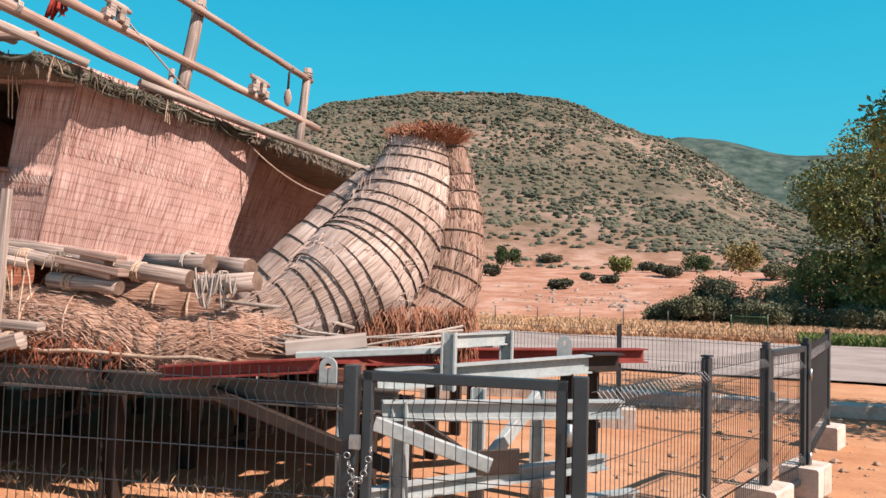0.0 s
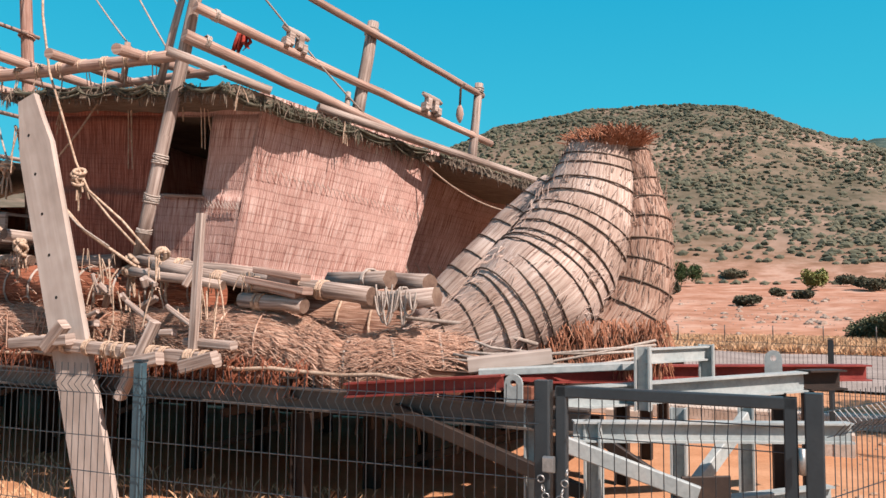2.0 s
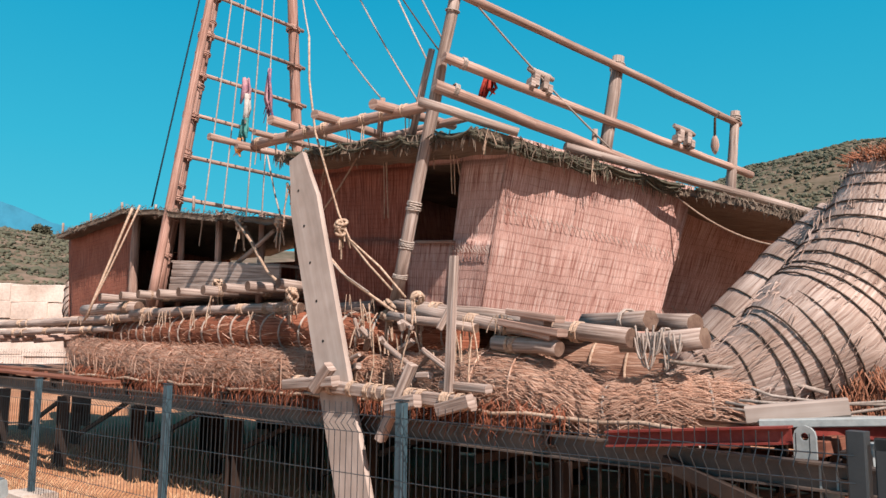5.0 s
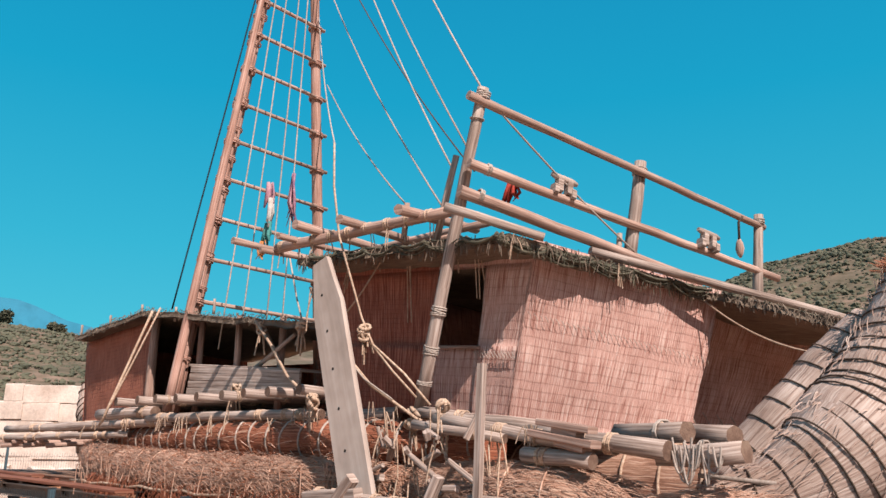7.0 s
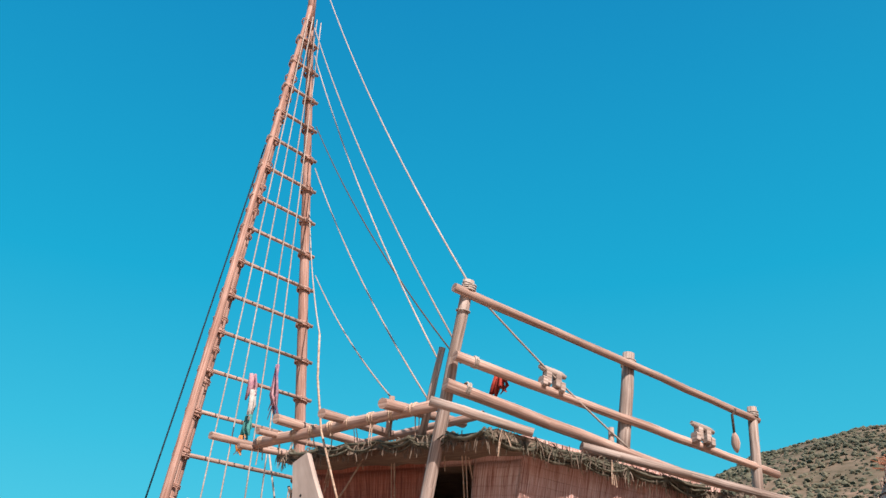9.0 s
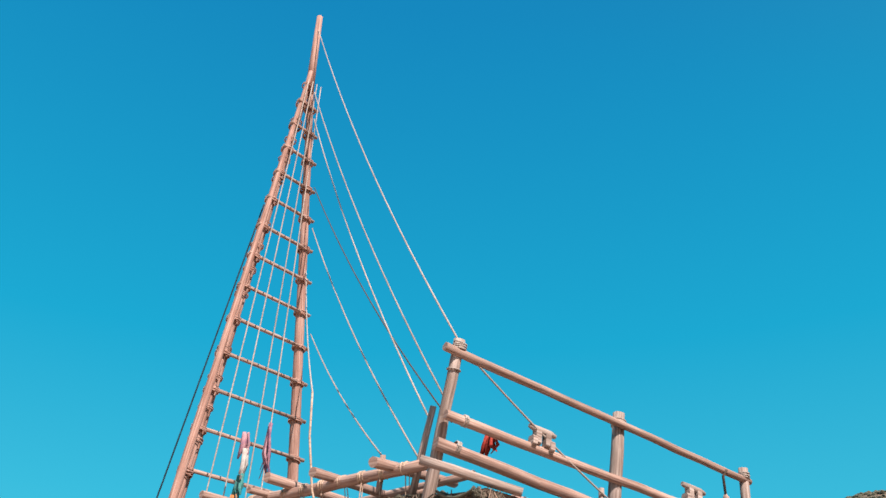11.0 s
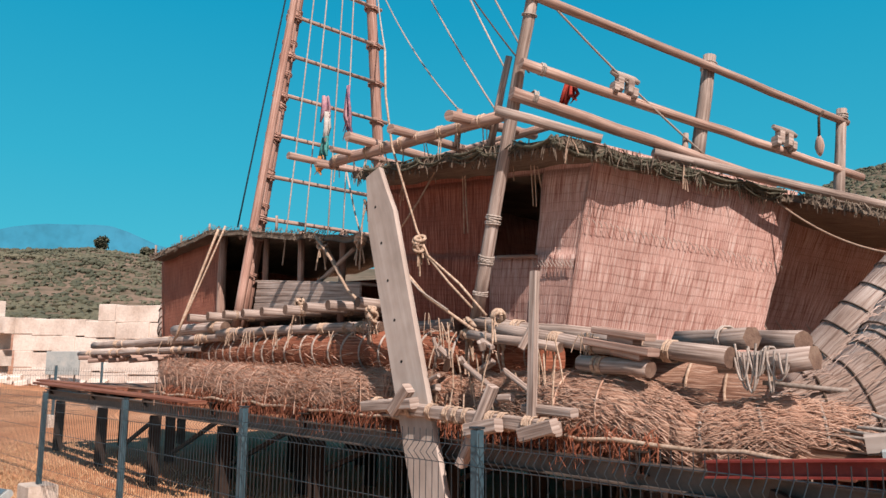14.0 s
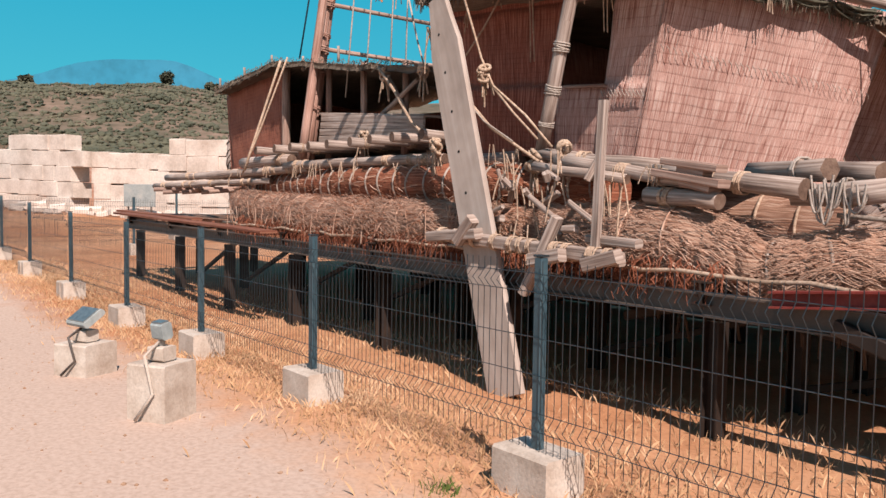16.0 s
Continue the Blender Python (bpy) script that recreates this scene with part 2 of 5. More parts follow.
def ground_material():
    m, n, l, b = base("sandy red earth and dry hills", 0.95, 0, 0.1)
    tc = n.new("ShaderNodeTexCoord")
    o = tc.outputs["Object"]
    big = noise_tex(n, l, o, 0.22, 6.0)
    mid = noise_tex(n, l, o, 2.2, 6.0)
    fine = noise_tex(n, l, o, 28.0, 4.0)
    sand = ramp(n, l, big, ((0.3, (0.6, 0.25, 0.12)), (0.5, (0.74, 0.38, 0.21)), (0.7, (0.86, 0.52, 0.33))))
    sand = mixed(n, l, 0.55, sand, ramp(n, l, mid, ((0.3, (0.66, 0.58, 0.52)), (0.6, (1, 1, 1)))), 'MULTIPLY')
    sand = mixed(n, l, 0.5, sand, ramp(n, l, fine, ((0.3, (0.6, 0.56, 0.52)), (0.55, (1, 1, 1)))), 'MULTIPLY')
    # the trodden path in front of the fence is paler
    sep = n.new("ShaderNodeSeparateXYZ")
    l.new(o, sep.inputs[0])
    wob = n.new("ShaderNodeMath")
    wob.operation = 'MULTIPLY_ADD'
    l.new(mid, wob.inputs[0])
    wob.inputs[1].default_value = 1.2
    l.new(sep.outputs[1], wob.inputs[2])
    pr = n.new("ShaderNodeMapRange")
    l.new(wob.outputs[0], pr.inputs[0])
    pr.inputs[1].default_value, pr.inputs[2].default_value = 3.2, 3.9
    pr.inputs[3].default_value, pr.inputs[4].default_value = 1.0, 0.0
    pale = mixed(n, l, 0.6, (0.76, 0.57, 0.47), ramp(n, l, fine, ((0.25, (0.6, 0.55, 0.5)), (0.6, (1, 1, 1)))), 'MULTIPLY')
    sand = mixed(n, l, pr.outputs[0], sand, pale)
    # far off: dry field, then grey green hillside
    ln = n.new("ShaderNodeVectorMath")
    ln.operation = 'LENGTH'
    l.new(o, ln.inputs[0])
    far = noise_tex(n, l, o, 0.035, 7.0)
    far2 = noise_tex(n, l, o, 0.25, 5.0)
    far3 = noise_tex(n, l, o, 0.9, 5.0)
    field = ramp(n, l, far2, ((0.3, (0.44, 0.2, 0.12)), (0.5, (0.6, 0.31, 0.21)), (0.66, (0.72, 0.45, 0.34))))
    field = mixed(n, l, 0.6, field, ramp(n, l, far3, ((0.35, (0.6, 0.55, 0.48)), (0.55, (1, 1, 1)))), 'MULTIPLY')
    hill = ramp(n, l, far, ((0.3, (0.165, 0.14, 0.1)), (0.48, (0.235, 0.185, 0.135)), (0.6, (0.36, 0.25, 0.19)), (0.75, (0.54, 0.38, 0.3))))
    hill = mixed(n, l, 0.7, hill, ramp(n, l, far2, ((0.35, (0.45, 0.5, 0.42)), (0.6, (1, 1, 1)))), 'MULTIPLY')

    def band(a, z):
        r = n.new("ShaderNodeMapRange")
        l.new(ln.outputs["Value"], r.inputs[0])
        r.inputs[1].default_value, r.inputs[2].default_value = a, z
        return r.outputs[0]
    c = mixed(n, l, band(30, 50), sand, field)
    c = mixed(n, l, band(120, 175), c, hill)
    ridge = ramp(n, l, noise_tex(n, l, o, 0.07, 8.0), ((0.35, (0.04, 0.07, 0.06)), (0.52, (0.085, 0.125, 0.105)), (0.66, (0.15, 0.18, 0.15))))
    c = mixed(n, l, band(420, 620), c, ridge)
    c = mixed(n, l, 1.0, c, (ALBEDO, ALBEDO, ALBEDO), 'MULTIPLY')
    l.new(c, b.inputs["Base Color"])
    h = mixed(n, l, 0.5, fine, mid)
    bumped(n, l, b, h, 0.4, 0.02)
    return m


GROUND = ground_material()


# ---- building helpers ----
rng = random.Random(7)


class Geo:
    """Collects faces with UV in metres, and makes one mesh object of them."""

    def __init__(self):
        self.v, self.f, self.uv = [], [], []

    def face(self, ids, uvs):
        self.f.append(ids)
        self.uv.extend(uvs)

    def tube(self, path, radii, seg=8, caps=True, flat=1.0, jitter=0.0):
        path = [Vector(p) for p in path]
        if isinstance(radii, (int, float)):
            radii = [radii] * len(path)
        start, run = len(self.v), 0.0
        side = None
        runs = []
        for i, p in enumerate(path):
            d = (path[min(i + 1, len(path) - 1)] - path[max(i - 1, 0)]).normalized()
            if side is None:
                side = d.cross(Vector((0, 0, 1)))
                if side.length < 0.05:
                    side = d.cross(Vector((0, 1, 0)))
            side = (side - d * side.dot(d)).normalized()
            up = side.cross(d)
            if i:
                run += (p - path[i - 1]).length
            runs.append(run)
            for k in range(seg):
                a = 2 * math.pi * k / seg
                r = radii[i] * (1 + rng.uniform(-jitter, jitter))
                self.v.append(tuple(p + side * math.cos(a) * r + up * math.sin(a) * r * flat))
        off = rng.uniform(0, 9)
        for i in range(len(path) - 1):
            w = 2 * math.pi * max(radii[i], radii[i + 1])
            for k in range(seg):
                a, b = start + i * seg + k, start + i * seg + (k + 1) % seg
                u0, u1, v0, v1 = runs[i] + off, runs[i + 1] + off, w * k / seg, w * (k + 1) / seg
                self.face((a, b, b + seg, a + seg), ((u0, v0), (u0, v1), (u1, v1), (u1, v0)))
        if caps:
            n = len(path) - 1
            self.face(tuple(start + k for k in reversed(range(seg))), [(math.cos(6.28 * k / seg) * radii[0] * 0.1, math.sin(6.28 * k / seg) * radii[0]) for k in reversed(range(seg))])
            self.face(tuple(start + n * seg + k for k in range(seg)), [(math.cos(6.28 * k / seg) * radii[n] * 0.1, math.sin(6.28 * k / seg) * radii[n]) for k in range(seg)])
        return self

    def box(self, m, sx, sy, sz, bev=0.0):
        """A box of that size about the pose m, with chamfered long edges."""
        s = len(self.v)
        b = min(bev, sy * 0.3, sz * 0.3)
        hx, hy, hz = sx / 2, sy / 2, sz / 2
        ring = [(-hy + b, -hz), (hy - b, -hz), (hy, -hz + b), (hy, hz - b), (hy - b, hz), (-hy + b, hz), (-hy, hz - b), (-hy, -hz + b)] if b else [(-hy, -hz), (hy, -hz), (hy, hz), (-hy, hz)]
        n = len(ring)
        off = rng.uniform(0, 9)
        for x in (-hx, hx):
            for y, z in ring:
                self.v.append(tuple(m @ Vector((x, y, z))))
        per = 0.0
        for k in range(n):
            k2 = (k + 1) % n
            d = math.dist(ring[k], ring[k2])
            self.face((s + k2, s + k, s + n + k, s + n + k2), ((off, per + d), (off, per), (off + sx, per), (off + sx, per + d)))
            per += d
        self.face(tuple(s + k for k in range(n)), [(y * 0.2, z) for y, z in ring])
        self.face(tuple(s + n + k for k in reversed(range(n))), [(y * 0.2, z) for y, z in reversed(ring)])
        return self

    def beam(self, a, b, w, h, bev=0.006, roll=0.0):
        """A bar from a to b, w wide and h high."""
        a, b = Vector(a), Vector(b)
        q = (b - a).to_track_quat('X', 'Z').to_matrix().to_4x4()
        return self.box(Matrix.Translation((a + b) / 2) @ q @ pose(0, 0, 0, roll), (b - a).length, w, h, bev)

    def ibeam(self, a, b, w, h, t=0.012):
        a, b = Vector(a), Vector(b)
        q = Matrix.Translation((a + b) / 2) @ (b - a).to_track_quat('X', 'Z').to_matrix().to_4x4()
        n = (b - a).length
        x, y, k = w / 2, h / 2, t / 2
        ring_ = [(-x, -y), (x, -y), (x, -y + t), (k, -y + t), (k, y - t), (x, y - t), (x, y), (-x, y), (-x, y - t), (-k, y - t), (-k, -y + t), (-x, -y + t)]
        s = len(self.v)
        for e in (-n / 2, n / 2):
            self.v += [tuple(q @ Vector((e, a_, b_))) for a_, b_ in ring_]
        for i in range(12):
            j = (i + 1) % 12
            self.face((s + j, s + i, s + 12 + i, s + 12 + j), ((0, 0),) * 4)
        for c, rev in ((s, False), (s + 12, True)):
            for quad in ((0, 1, 2, 11), (10, 3, 4, 9), (8, 5, 6, 7)):
                ids = tuple(c + i for i in (reversed(quad) if rev else quad))
                self.face(ids, ((0, 0),) * 4)
        return self

    def sheet(self, bl, br, tr, tl, nu, nv, thick=0.04, bulge=0.0, rough=0.0, u0=0.0, skip=None):
        """A slab between four corners with a slightly uneven face; UV: U along, V up."""
        bl, br, tr, tl = (Vector(p) for p in (bl, br, tr, tl))
        nrm = (br - bl).cross(tl - bl).normalized()
        lu, lv = ((br - bl).length + (tr - tl).length) / 2, ((tl - bl).length + (tr - br).length) / 2
        s = len(self.v)
        w = nu + 1
        for layer in (0, 1):
            for j in range(nv + 1):
                for i in range(nu + 1):
                    a, b = i / nu, j / nv
                    p = (bl * (1 - a) + br * a) * (1 - b) + (tl * (1 - a) + tr * a) * b
                    k = bulge * math.sin(math.pi * a) * math.sin(math.pi * b) + rough * noise.noise(p * 2.3) + rough * 0.5 * noise.noise(p * 7)
                    self.v.append(tuple(p + nrm * (k - layer * thick)))
        q = w * (nv + 1)
        for j in range(nv):
            for i in range(nu):
                if skip and skip(i / nu, j / nv):
                    continue
                a = s + j * w + i
                uv = [(u0 + x * lu / nu, y * lv / nv) for x, y in ((i, j), (i + 1, j), (i + 1, j + 1), (i, j + 1))]
                self.face((a, a + 1, a + w + 1, a + w), uv)
                self.face((q + a + w, q + a + w + 1, q + a + 1, q + a), list(reversed(uv)))
        for i in range(nu):
            for j in (0, nv):
                a = s + j * w + i
                self.face((a, a + 1, q + a + 1, q + a), ((0, 0), (0.1, 0), (0.1, 0.1), (0, 0.1)))
        for j in range(nv):
            for i in (0, nu):
                a = s + j * w + i
                self.face((a, a + w, q + a + w, q + a), ((0, 0), (0.1, 0), (0.1, 0.1), (0, 0.1)))
        return self

    def done(self, name, material, parent=None, label="", smooth=True, category="", kind="", group=""):
        me = bpy.data.meshes.new(name)
        me.from_pydata(self.v, [], self.f)
        me.uv_layers.new(name="UVMap").data.foreach_set("uv", [c for p in self.uv for c in p])
        me.polygons.foreach_set("use_smooth", [smooth and len(f) < 5 for f in self.f])
        me.materials.append(material)
        ob = new(name, me)
        if parent is not None:
            ob.parent = parent
            top = parent
            shift = Vector()
            while top is not None:
                shift += top.location
                top = top.parent
            ob.location = -shift
        if isinstance(name, str):
            tagged(ob, label, category, group, kind)
        return ob


def thing(name, at, label, category, group="", kind=""):
    ob = new(name)
    ob.location, ob.empty_display_size = at, 0.1
    return tagged(ob, label, category, group, kind)


def arc(a, b, sag, n=10):
    a, b = Vector(a), Vector(b)
    return [a.lerp(b, k / n) - Vector((0, 0, 4 * sag * (k / n) * (1 - k / n))) for k in range(n + 1)]


def ring(g, c, axis, r, rope, n=14, up=None, squash=1.0):
    """A closed rope loop round an axis."""
    axis = Vector(axis).normalized()
    s = axis.cross(Vector((0, 0, 1)))
    s = s.normalized() if s.length > 0.1 else Vector((1, 0, 0))
    u = s.cross(axis)
    pts = [Vector(c) + s * math.cos(6.2832 * k / n) * r + u * math.sin(6.2832 * k / n) * r * squash for k in range(n + 1)]
    g.tube(pts, rope, 5, False)


def lashing(g, at, axis, r, turns=4, rope=0.012, spread=0.025):
    axis = Vector(axis).normalized()
    for k in range(turns):
        ring(g, Vector(at) + axis * (k - (turns - 1) / 2) * spread, axis + Vector((rng.uniform(-.12, .12), rng.uniform(-.12, .12), rng.uniform(-.12, .12))), r + rope * 0.5, rope, 10)


def lash_part(parent, at, axis, r, turns=4, rope=0.011, material=None, spread=0.025):
    g = Geo()
    lashing(g, at, axis, r, turns, rope, spread)
    return g.done("lashing", material or ROPE_GREY, parent)


def tufts(g, at, down, n, length, r=0.006):
    """Loose rope ends that hang down."""
    for k in range(n):
        p = Vector(at) + Vector((rng.uniform(-.03, .03), rng.uniform(-.03, .03), 0))
        w = Vector((rng.uniform(-.04, .04), rng.uniform(-.04, .04), 0))
        L = length * rng.uniform(0.5, 1.1)
        g.tube([p, p + w - Vector((0, 0, L * 0.5)), p + w * 1.6 - Vector((0, 0, L))], r, 4, False)


# ---- ground and hills, one sheet ----
SKYLINE = [(-60, 3), (-20, 4), (-13.3, 5), (-9.9, 6.8), (-7, 9.1), (-4.7, 10.3), (-2.8, 10.8), (-0.8, 11.6), (1.1, 12.5), (3.1, 13.1), (6.3, 13.3), (9.5, 13.3), (12.8, 13.2), (16, 12.8), (20, 12.2), (30, 8.5), (45, 7), (62, 6.8), (67, 7.1), (71, 7.4), (77, 7.1), (95, 6), (140, 3)]
FAR_RIDGE = [(-60, 8), (-19, 8.9), (-12, 8.7), (-8, 9.5), (-5, 9.8), (0, 9), (10, 6), (60, 3), (140, 2)]


def table(rows, x):
    return float(np.interp(x, [r[0] for r in rows], [r[1] for r in rows]))


def near_z(x, y):
    d = math.hypot(x, y)
    z = 0.045 * max(0.0, -x - 11.5) * min(1.0, 60 / max(d, 1)) + 0.06 * max(0.0, d - 42)
    return z


def ground_z(x, y):
    d = math.hypot(x, y)
    a = math.degrees(math.atan2(-x, y))
    p = Vector((x, y, 0))
    z = min(near_z(x, y), 7.5)
    if d < 26:
        z += 0.02 * noise.noise(p * 0.7) + 0.006 * noise.noise(p * 3.1)
    else:
        z += 0.05 * noise.noise(p * 0.7) + 0.4 * min(1, (d - 26) / 40) * noise.noise(p * 0.07)
    k = min(1.0, max(0.0, (d - 135) / 205))
    top = math.tan(radians(table(SKYLINE, a))) * 345
    hill = (k * k * (3 - 2 * k)) * 0.6 + k * 0.4
    drop = max(0.0, (d - 345) / 300)
    z += max(0.0, top - 6) * hill * max(0.0, 1 - drop) + k * 6 * noise.noise(p * 0.02) * (1 - 0.7 * k) + k * 1.5 * noise.noise(p * 0.09)
    k2 = min(1.0, max(0.0, (d - 560) / 440))
    z += math.tan(radians(table(FAR_RIDGE, a))) * 1000 * k2 * k2 * (3 - 2 * k2) * (1 if d <= 1000 else max(0, 1 - (d - 1000) / 1500)) + k2 * 14 * noise.noise(p * 0.008)
    return z


def build_ground():
    g = Geo()
    rings = [0.0] + [0.35 * 1.055 ** k for k in range(168)]
    rings = [r for r in rings if r < 2700] + [2700, 4500]
    n = 300
    angs = [radians(-60 + 170 * k / 220) for k in range(220)] + [radians(110 + 190 * k / 80) for k in range(80)]
    for r in rings:
        for a in angs:
            x, y = -math.sin(a) * r, math.cos(a) * r
            g.v.append((x, y, ground_z(x, y)))
    for i in range(len(rings) - 1):
        for k in range(n):
            a, b = i * n + k, i * n + (k + 1) % n
            g.face((a, b, b + n, a + n), ((0, 0),) * 4)
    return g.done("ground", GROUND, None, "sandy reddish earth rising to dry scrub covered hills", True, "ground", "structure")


build_ground()


def strip(name, y0, y1, x0, x1, lift, material, label, nx=40, slope=0.0):
    g = Geo()
    for i in range(nx + 1):
        x = x0 + (x1 - x0) * i / nx
        for y in (y0, (y0 + y1) / 2, y1):
            yy = y + slope * x
            g.v.append((x, yy, ground_z(x, yy) + lift))
    for i in range(nx):
        for j in range(2):
            a = i * 3 + j
            g.face((a, a + 3, a + 4, a + 1), ((0, 0),) * 4)
    return g.done(name, material, None, label, True, "road", "structure")


strip("road", 17.0, 29.5, -60, 70, 0.05, ROAD, "pale grey asphalt road beyond the fence", 90, -0.12)

# low concrete kerb that runs along the near side of the road
g = Geo()
g.beam((-9, 12.6, 0.09), (26, 10.6, 0.09), 0.35, 0.2, 0.02)
g.done("kerb", CONCRETE, None, "long low pale concrete kerb", False, "kerb", "structure")

# ---- display stand ----
stand = thing("display_stand", (-8, 7, 0), "large steel trestle stand of grey and red beams", "stand")


def bar(name, a, b, w, h, material, label="", parent=stand, i=True):
    g = Geo()
    if i:
        g.ibeam(a, b, w, h)
    else:
        g.beam(a, b, w, h)
    return g.done(name, material, parent, label, False)


def top_z(x):
    return 0.97 + 0.018 * (-1.5 - x)


for y, w in ((5.06, 0.1), (7.4, 0.14), (9.9, 0.14)):
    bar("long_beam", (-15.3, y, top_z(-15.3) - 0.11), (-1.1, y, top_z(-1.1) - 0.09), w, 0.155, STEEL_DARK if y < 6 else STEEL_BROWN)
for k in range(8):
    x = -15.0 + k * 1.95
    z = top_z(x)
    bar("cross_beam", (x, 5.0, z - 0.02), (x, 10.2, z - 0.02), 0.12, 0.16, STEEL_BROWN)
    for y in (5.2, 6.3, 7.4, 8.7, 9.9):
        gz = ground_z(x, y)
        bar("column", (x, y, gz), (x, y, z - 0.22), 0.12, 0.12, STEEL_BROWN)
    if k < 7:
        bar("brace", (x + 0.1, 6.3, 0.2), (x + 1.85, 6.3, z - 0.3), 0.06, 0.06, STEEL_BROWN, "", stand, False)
# boards added on the far side to keep light out beneath the hull
for k in range(6):
    x = -13.2 + 1.78 * k
    for z in (0.13, 0.36, 0.59):
        bar("side_board", (x, 10.02, z), (x + 1.74, 10.02, z + rng.uniform(-.02, .02)), 0.04, 0.215, PLANK_RED, "dark red brown board added to block far light", stand, False)
# sleepers that lie across under the hull
for k in range(26):
    x = -14.6 + k * 0.52
    bar("sleeper", (x, 5.28, top_z(x) + 0.03), (x + rng.uniform(-.05, .05), 10.0, top_z(x) + 0.03), 0.11, 0.09, PLANK_RED, "", stand, False)
bar("edge_plank", (-14.6, 4.72, top_z(-14.6) + 0.1), (-8.9, 4.72, top_z(-8.9) + 0.08), 0.22, 0.035, PLANK_RED, "red brown edge plank", stand, False)
bar("edge_plank", (-15.3, 4.95, top_z(-15.3) + 0.12), (-12.2, 5.15, top_z(-12.0) + 0.1), 0.18, 0.035, PLANK_RED, "red brown edge plank", stand, False)

# the open end of the stand by the gate
bar("red_beam", (-2.775, 4.95, 1), (-1.645, 5, 1.1), 0.1, 0.1, STEEL_RED, "red primed beam", stand)
bar("red_beam", (-1.925, 5.55, 1.1), (0.625, 7.6, 1.06), 0.14, 0.13, STEEL_RED, "red primed beam", stand)
bar("pale_beam", (-1.925, 5.3, 1.13), (-0.825, 5.62, 1.2), 0.16, 0.05, STEEL_PALE, "pale painted beam", stand, False)
bar("pale_beam", (-1.275, 5.15, 1), (0.135, 6.35, 1.07), 0.12, 0.14, STEEL_PALE, "pale painted beam", stand)
bar("pale_beam", (-1.125, 4.75, 0.86), (0.375, 5.4, 0.86), 0.1, 0.12, STEEL_PALE, "pale painted beam", stand)
bar("dark_beam_end", (0.135, 6.35, 1.08), (0.375, 6.55, 1.08), 0.16, 0.14, STEEL_BROWN, "", stand)
for x, y in ((-0.825, 5.4), (-0.485, 6.0)):
    bar("upright", (x, y, 0.92), (x, y, 1.33), 0.1, 0.1, STEEL_PALE, "", stand)
bar("upright_bar", (-0.825, 5.4, 1.27), (-0.485, 6, 1.27), 0.06, 0.1, STEEL_PALE, "", stand)
for x, y, z in ((-1.015, 4.8, 0.92), (-0.605, 5.4, 0.95), (-0.225, 5.85, 0.98), (-0.025, 6.2, 1), (-1.475, 5.1, 0.95), (0.175, 7.3, 1)):
    bar("column", (x, y, 0), (x, y, z), 0.1, 0.1, STEEL_PALE if y < 6 else STEEL_BROWN)
bar("brace", (-1.135, 4.62, 0.8), (-0.425, 4.75, 0.56), 0.05, 0.09, STEEL_PALE, "", stand, False)
bar("brace", (-0.495, 5.2, 0.5), (-0.225, 5.8, 0.86), 0.06, 0.1, STEEL_PALE, "", stand, False)
bar("brace", (-2.425, 5, 0.88), (-1.125, 5, 0.45), 0.06, 0.09, STEEL_BROWN, "", stand, False)
bar("foot_beam", (-1.225, 4.7, 0.32), (0.275, 5.9, 0.4), 0.1, 0.1, STEEL_PALE, "", stand)
bar("foot_beam", (-0.825, 4.6, 0.22), (0.475, 5.4, 0.28), 0.1, 0.1, STEEL_PALE, "", stand)
bar("gusset", (-0.525, 4.85, 0.55), (-0.275, 5, 0.55), 0.02, 0.16, STEEL_BROWN, "", stand, False)


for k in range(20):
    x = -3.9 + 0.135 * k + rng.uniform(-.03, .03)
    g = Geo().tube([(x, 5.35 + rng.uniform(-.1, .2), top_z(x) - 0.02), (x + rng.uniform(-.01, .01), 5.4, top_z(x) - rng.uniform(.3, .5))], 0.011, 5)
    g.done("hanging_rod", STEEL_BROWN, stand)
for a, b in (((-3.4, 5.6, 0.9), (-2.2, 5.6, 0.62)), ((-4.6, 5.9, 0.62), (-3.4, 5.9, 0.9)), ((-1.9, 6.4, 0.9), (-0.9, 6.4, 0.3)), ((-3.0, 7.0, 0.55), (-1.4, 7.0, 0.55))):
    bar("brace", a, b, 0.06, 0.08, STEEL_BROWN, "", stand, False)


def lug(at):
    """A lifting eye: a plate with a round head and a hole."""
    g = Geo()
    pts = [(-0.06, -0.12), (0.06, -0.12)] + [(0.06 * math.cos(a), 0.06 * math.sin(a)) for a in (0, .5, 1, 1.57, 2.1, 2.6, 3.14)]
    hole = [(0.022 * math.cos(k * 0.7), 0.022 * math.sin(k * 0.7)) for k in range(9)]
    for s in (-0.012, 0.012):
        st = len(g.v)
        g.v += [(at[0] + x, at[1] + s, at[2] + z) for x, z in pts] + [(at[0] + x, at[1] + s, at[2] + z) for x, z in hole]
        for k in range(9):
            k2 = (k + 1) % 9
            h = (k + 6) % 9
            g.face((st + k, st + k2, st + 9 + (h + 1) % 9, st + 9 + h), ((0, 0),) * 4)
    for k in range(9):
        k2 = (k + 1) % 9
        g.face((k, k2, 18 + k2, 18 + k), ((0, 0),) * 4)
        g.face((9 + k, 9 + k2, 27 + k2, 27 + k), ((0, 0),) * 4)
    return g.done("lifting_eye", STEEL_PALE, stand, "", False)


lug((-1.56, 4.95, 1.10))
lug((-0.06, 6.45, 1.22))

# ---- hull of reed bundles ----
hull = thing("reed_boat_hull", (-8, 7.4, 1.2), "reed boat hull of rope bound bundles on a steel stand", "boat")


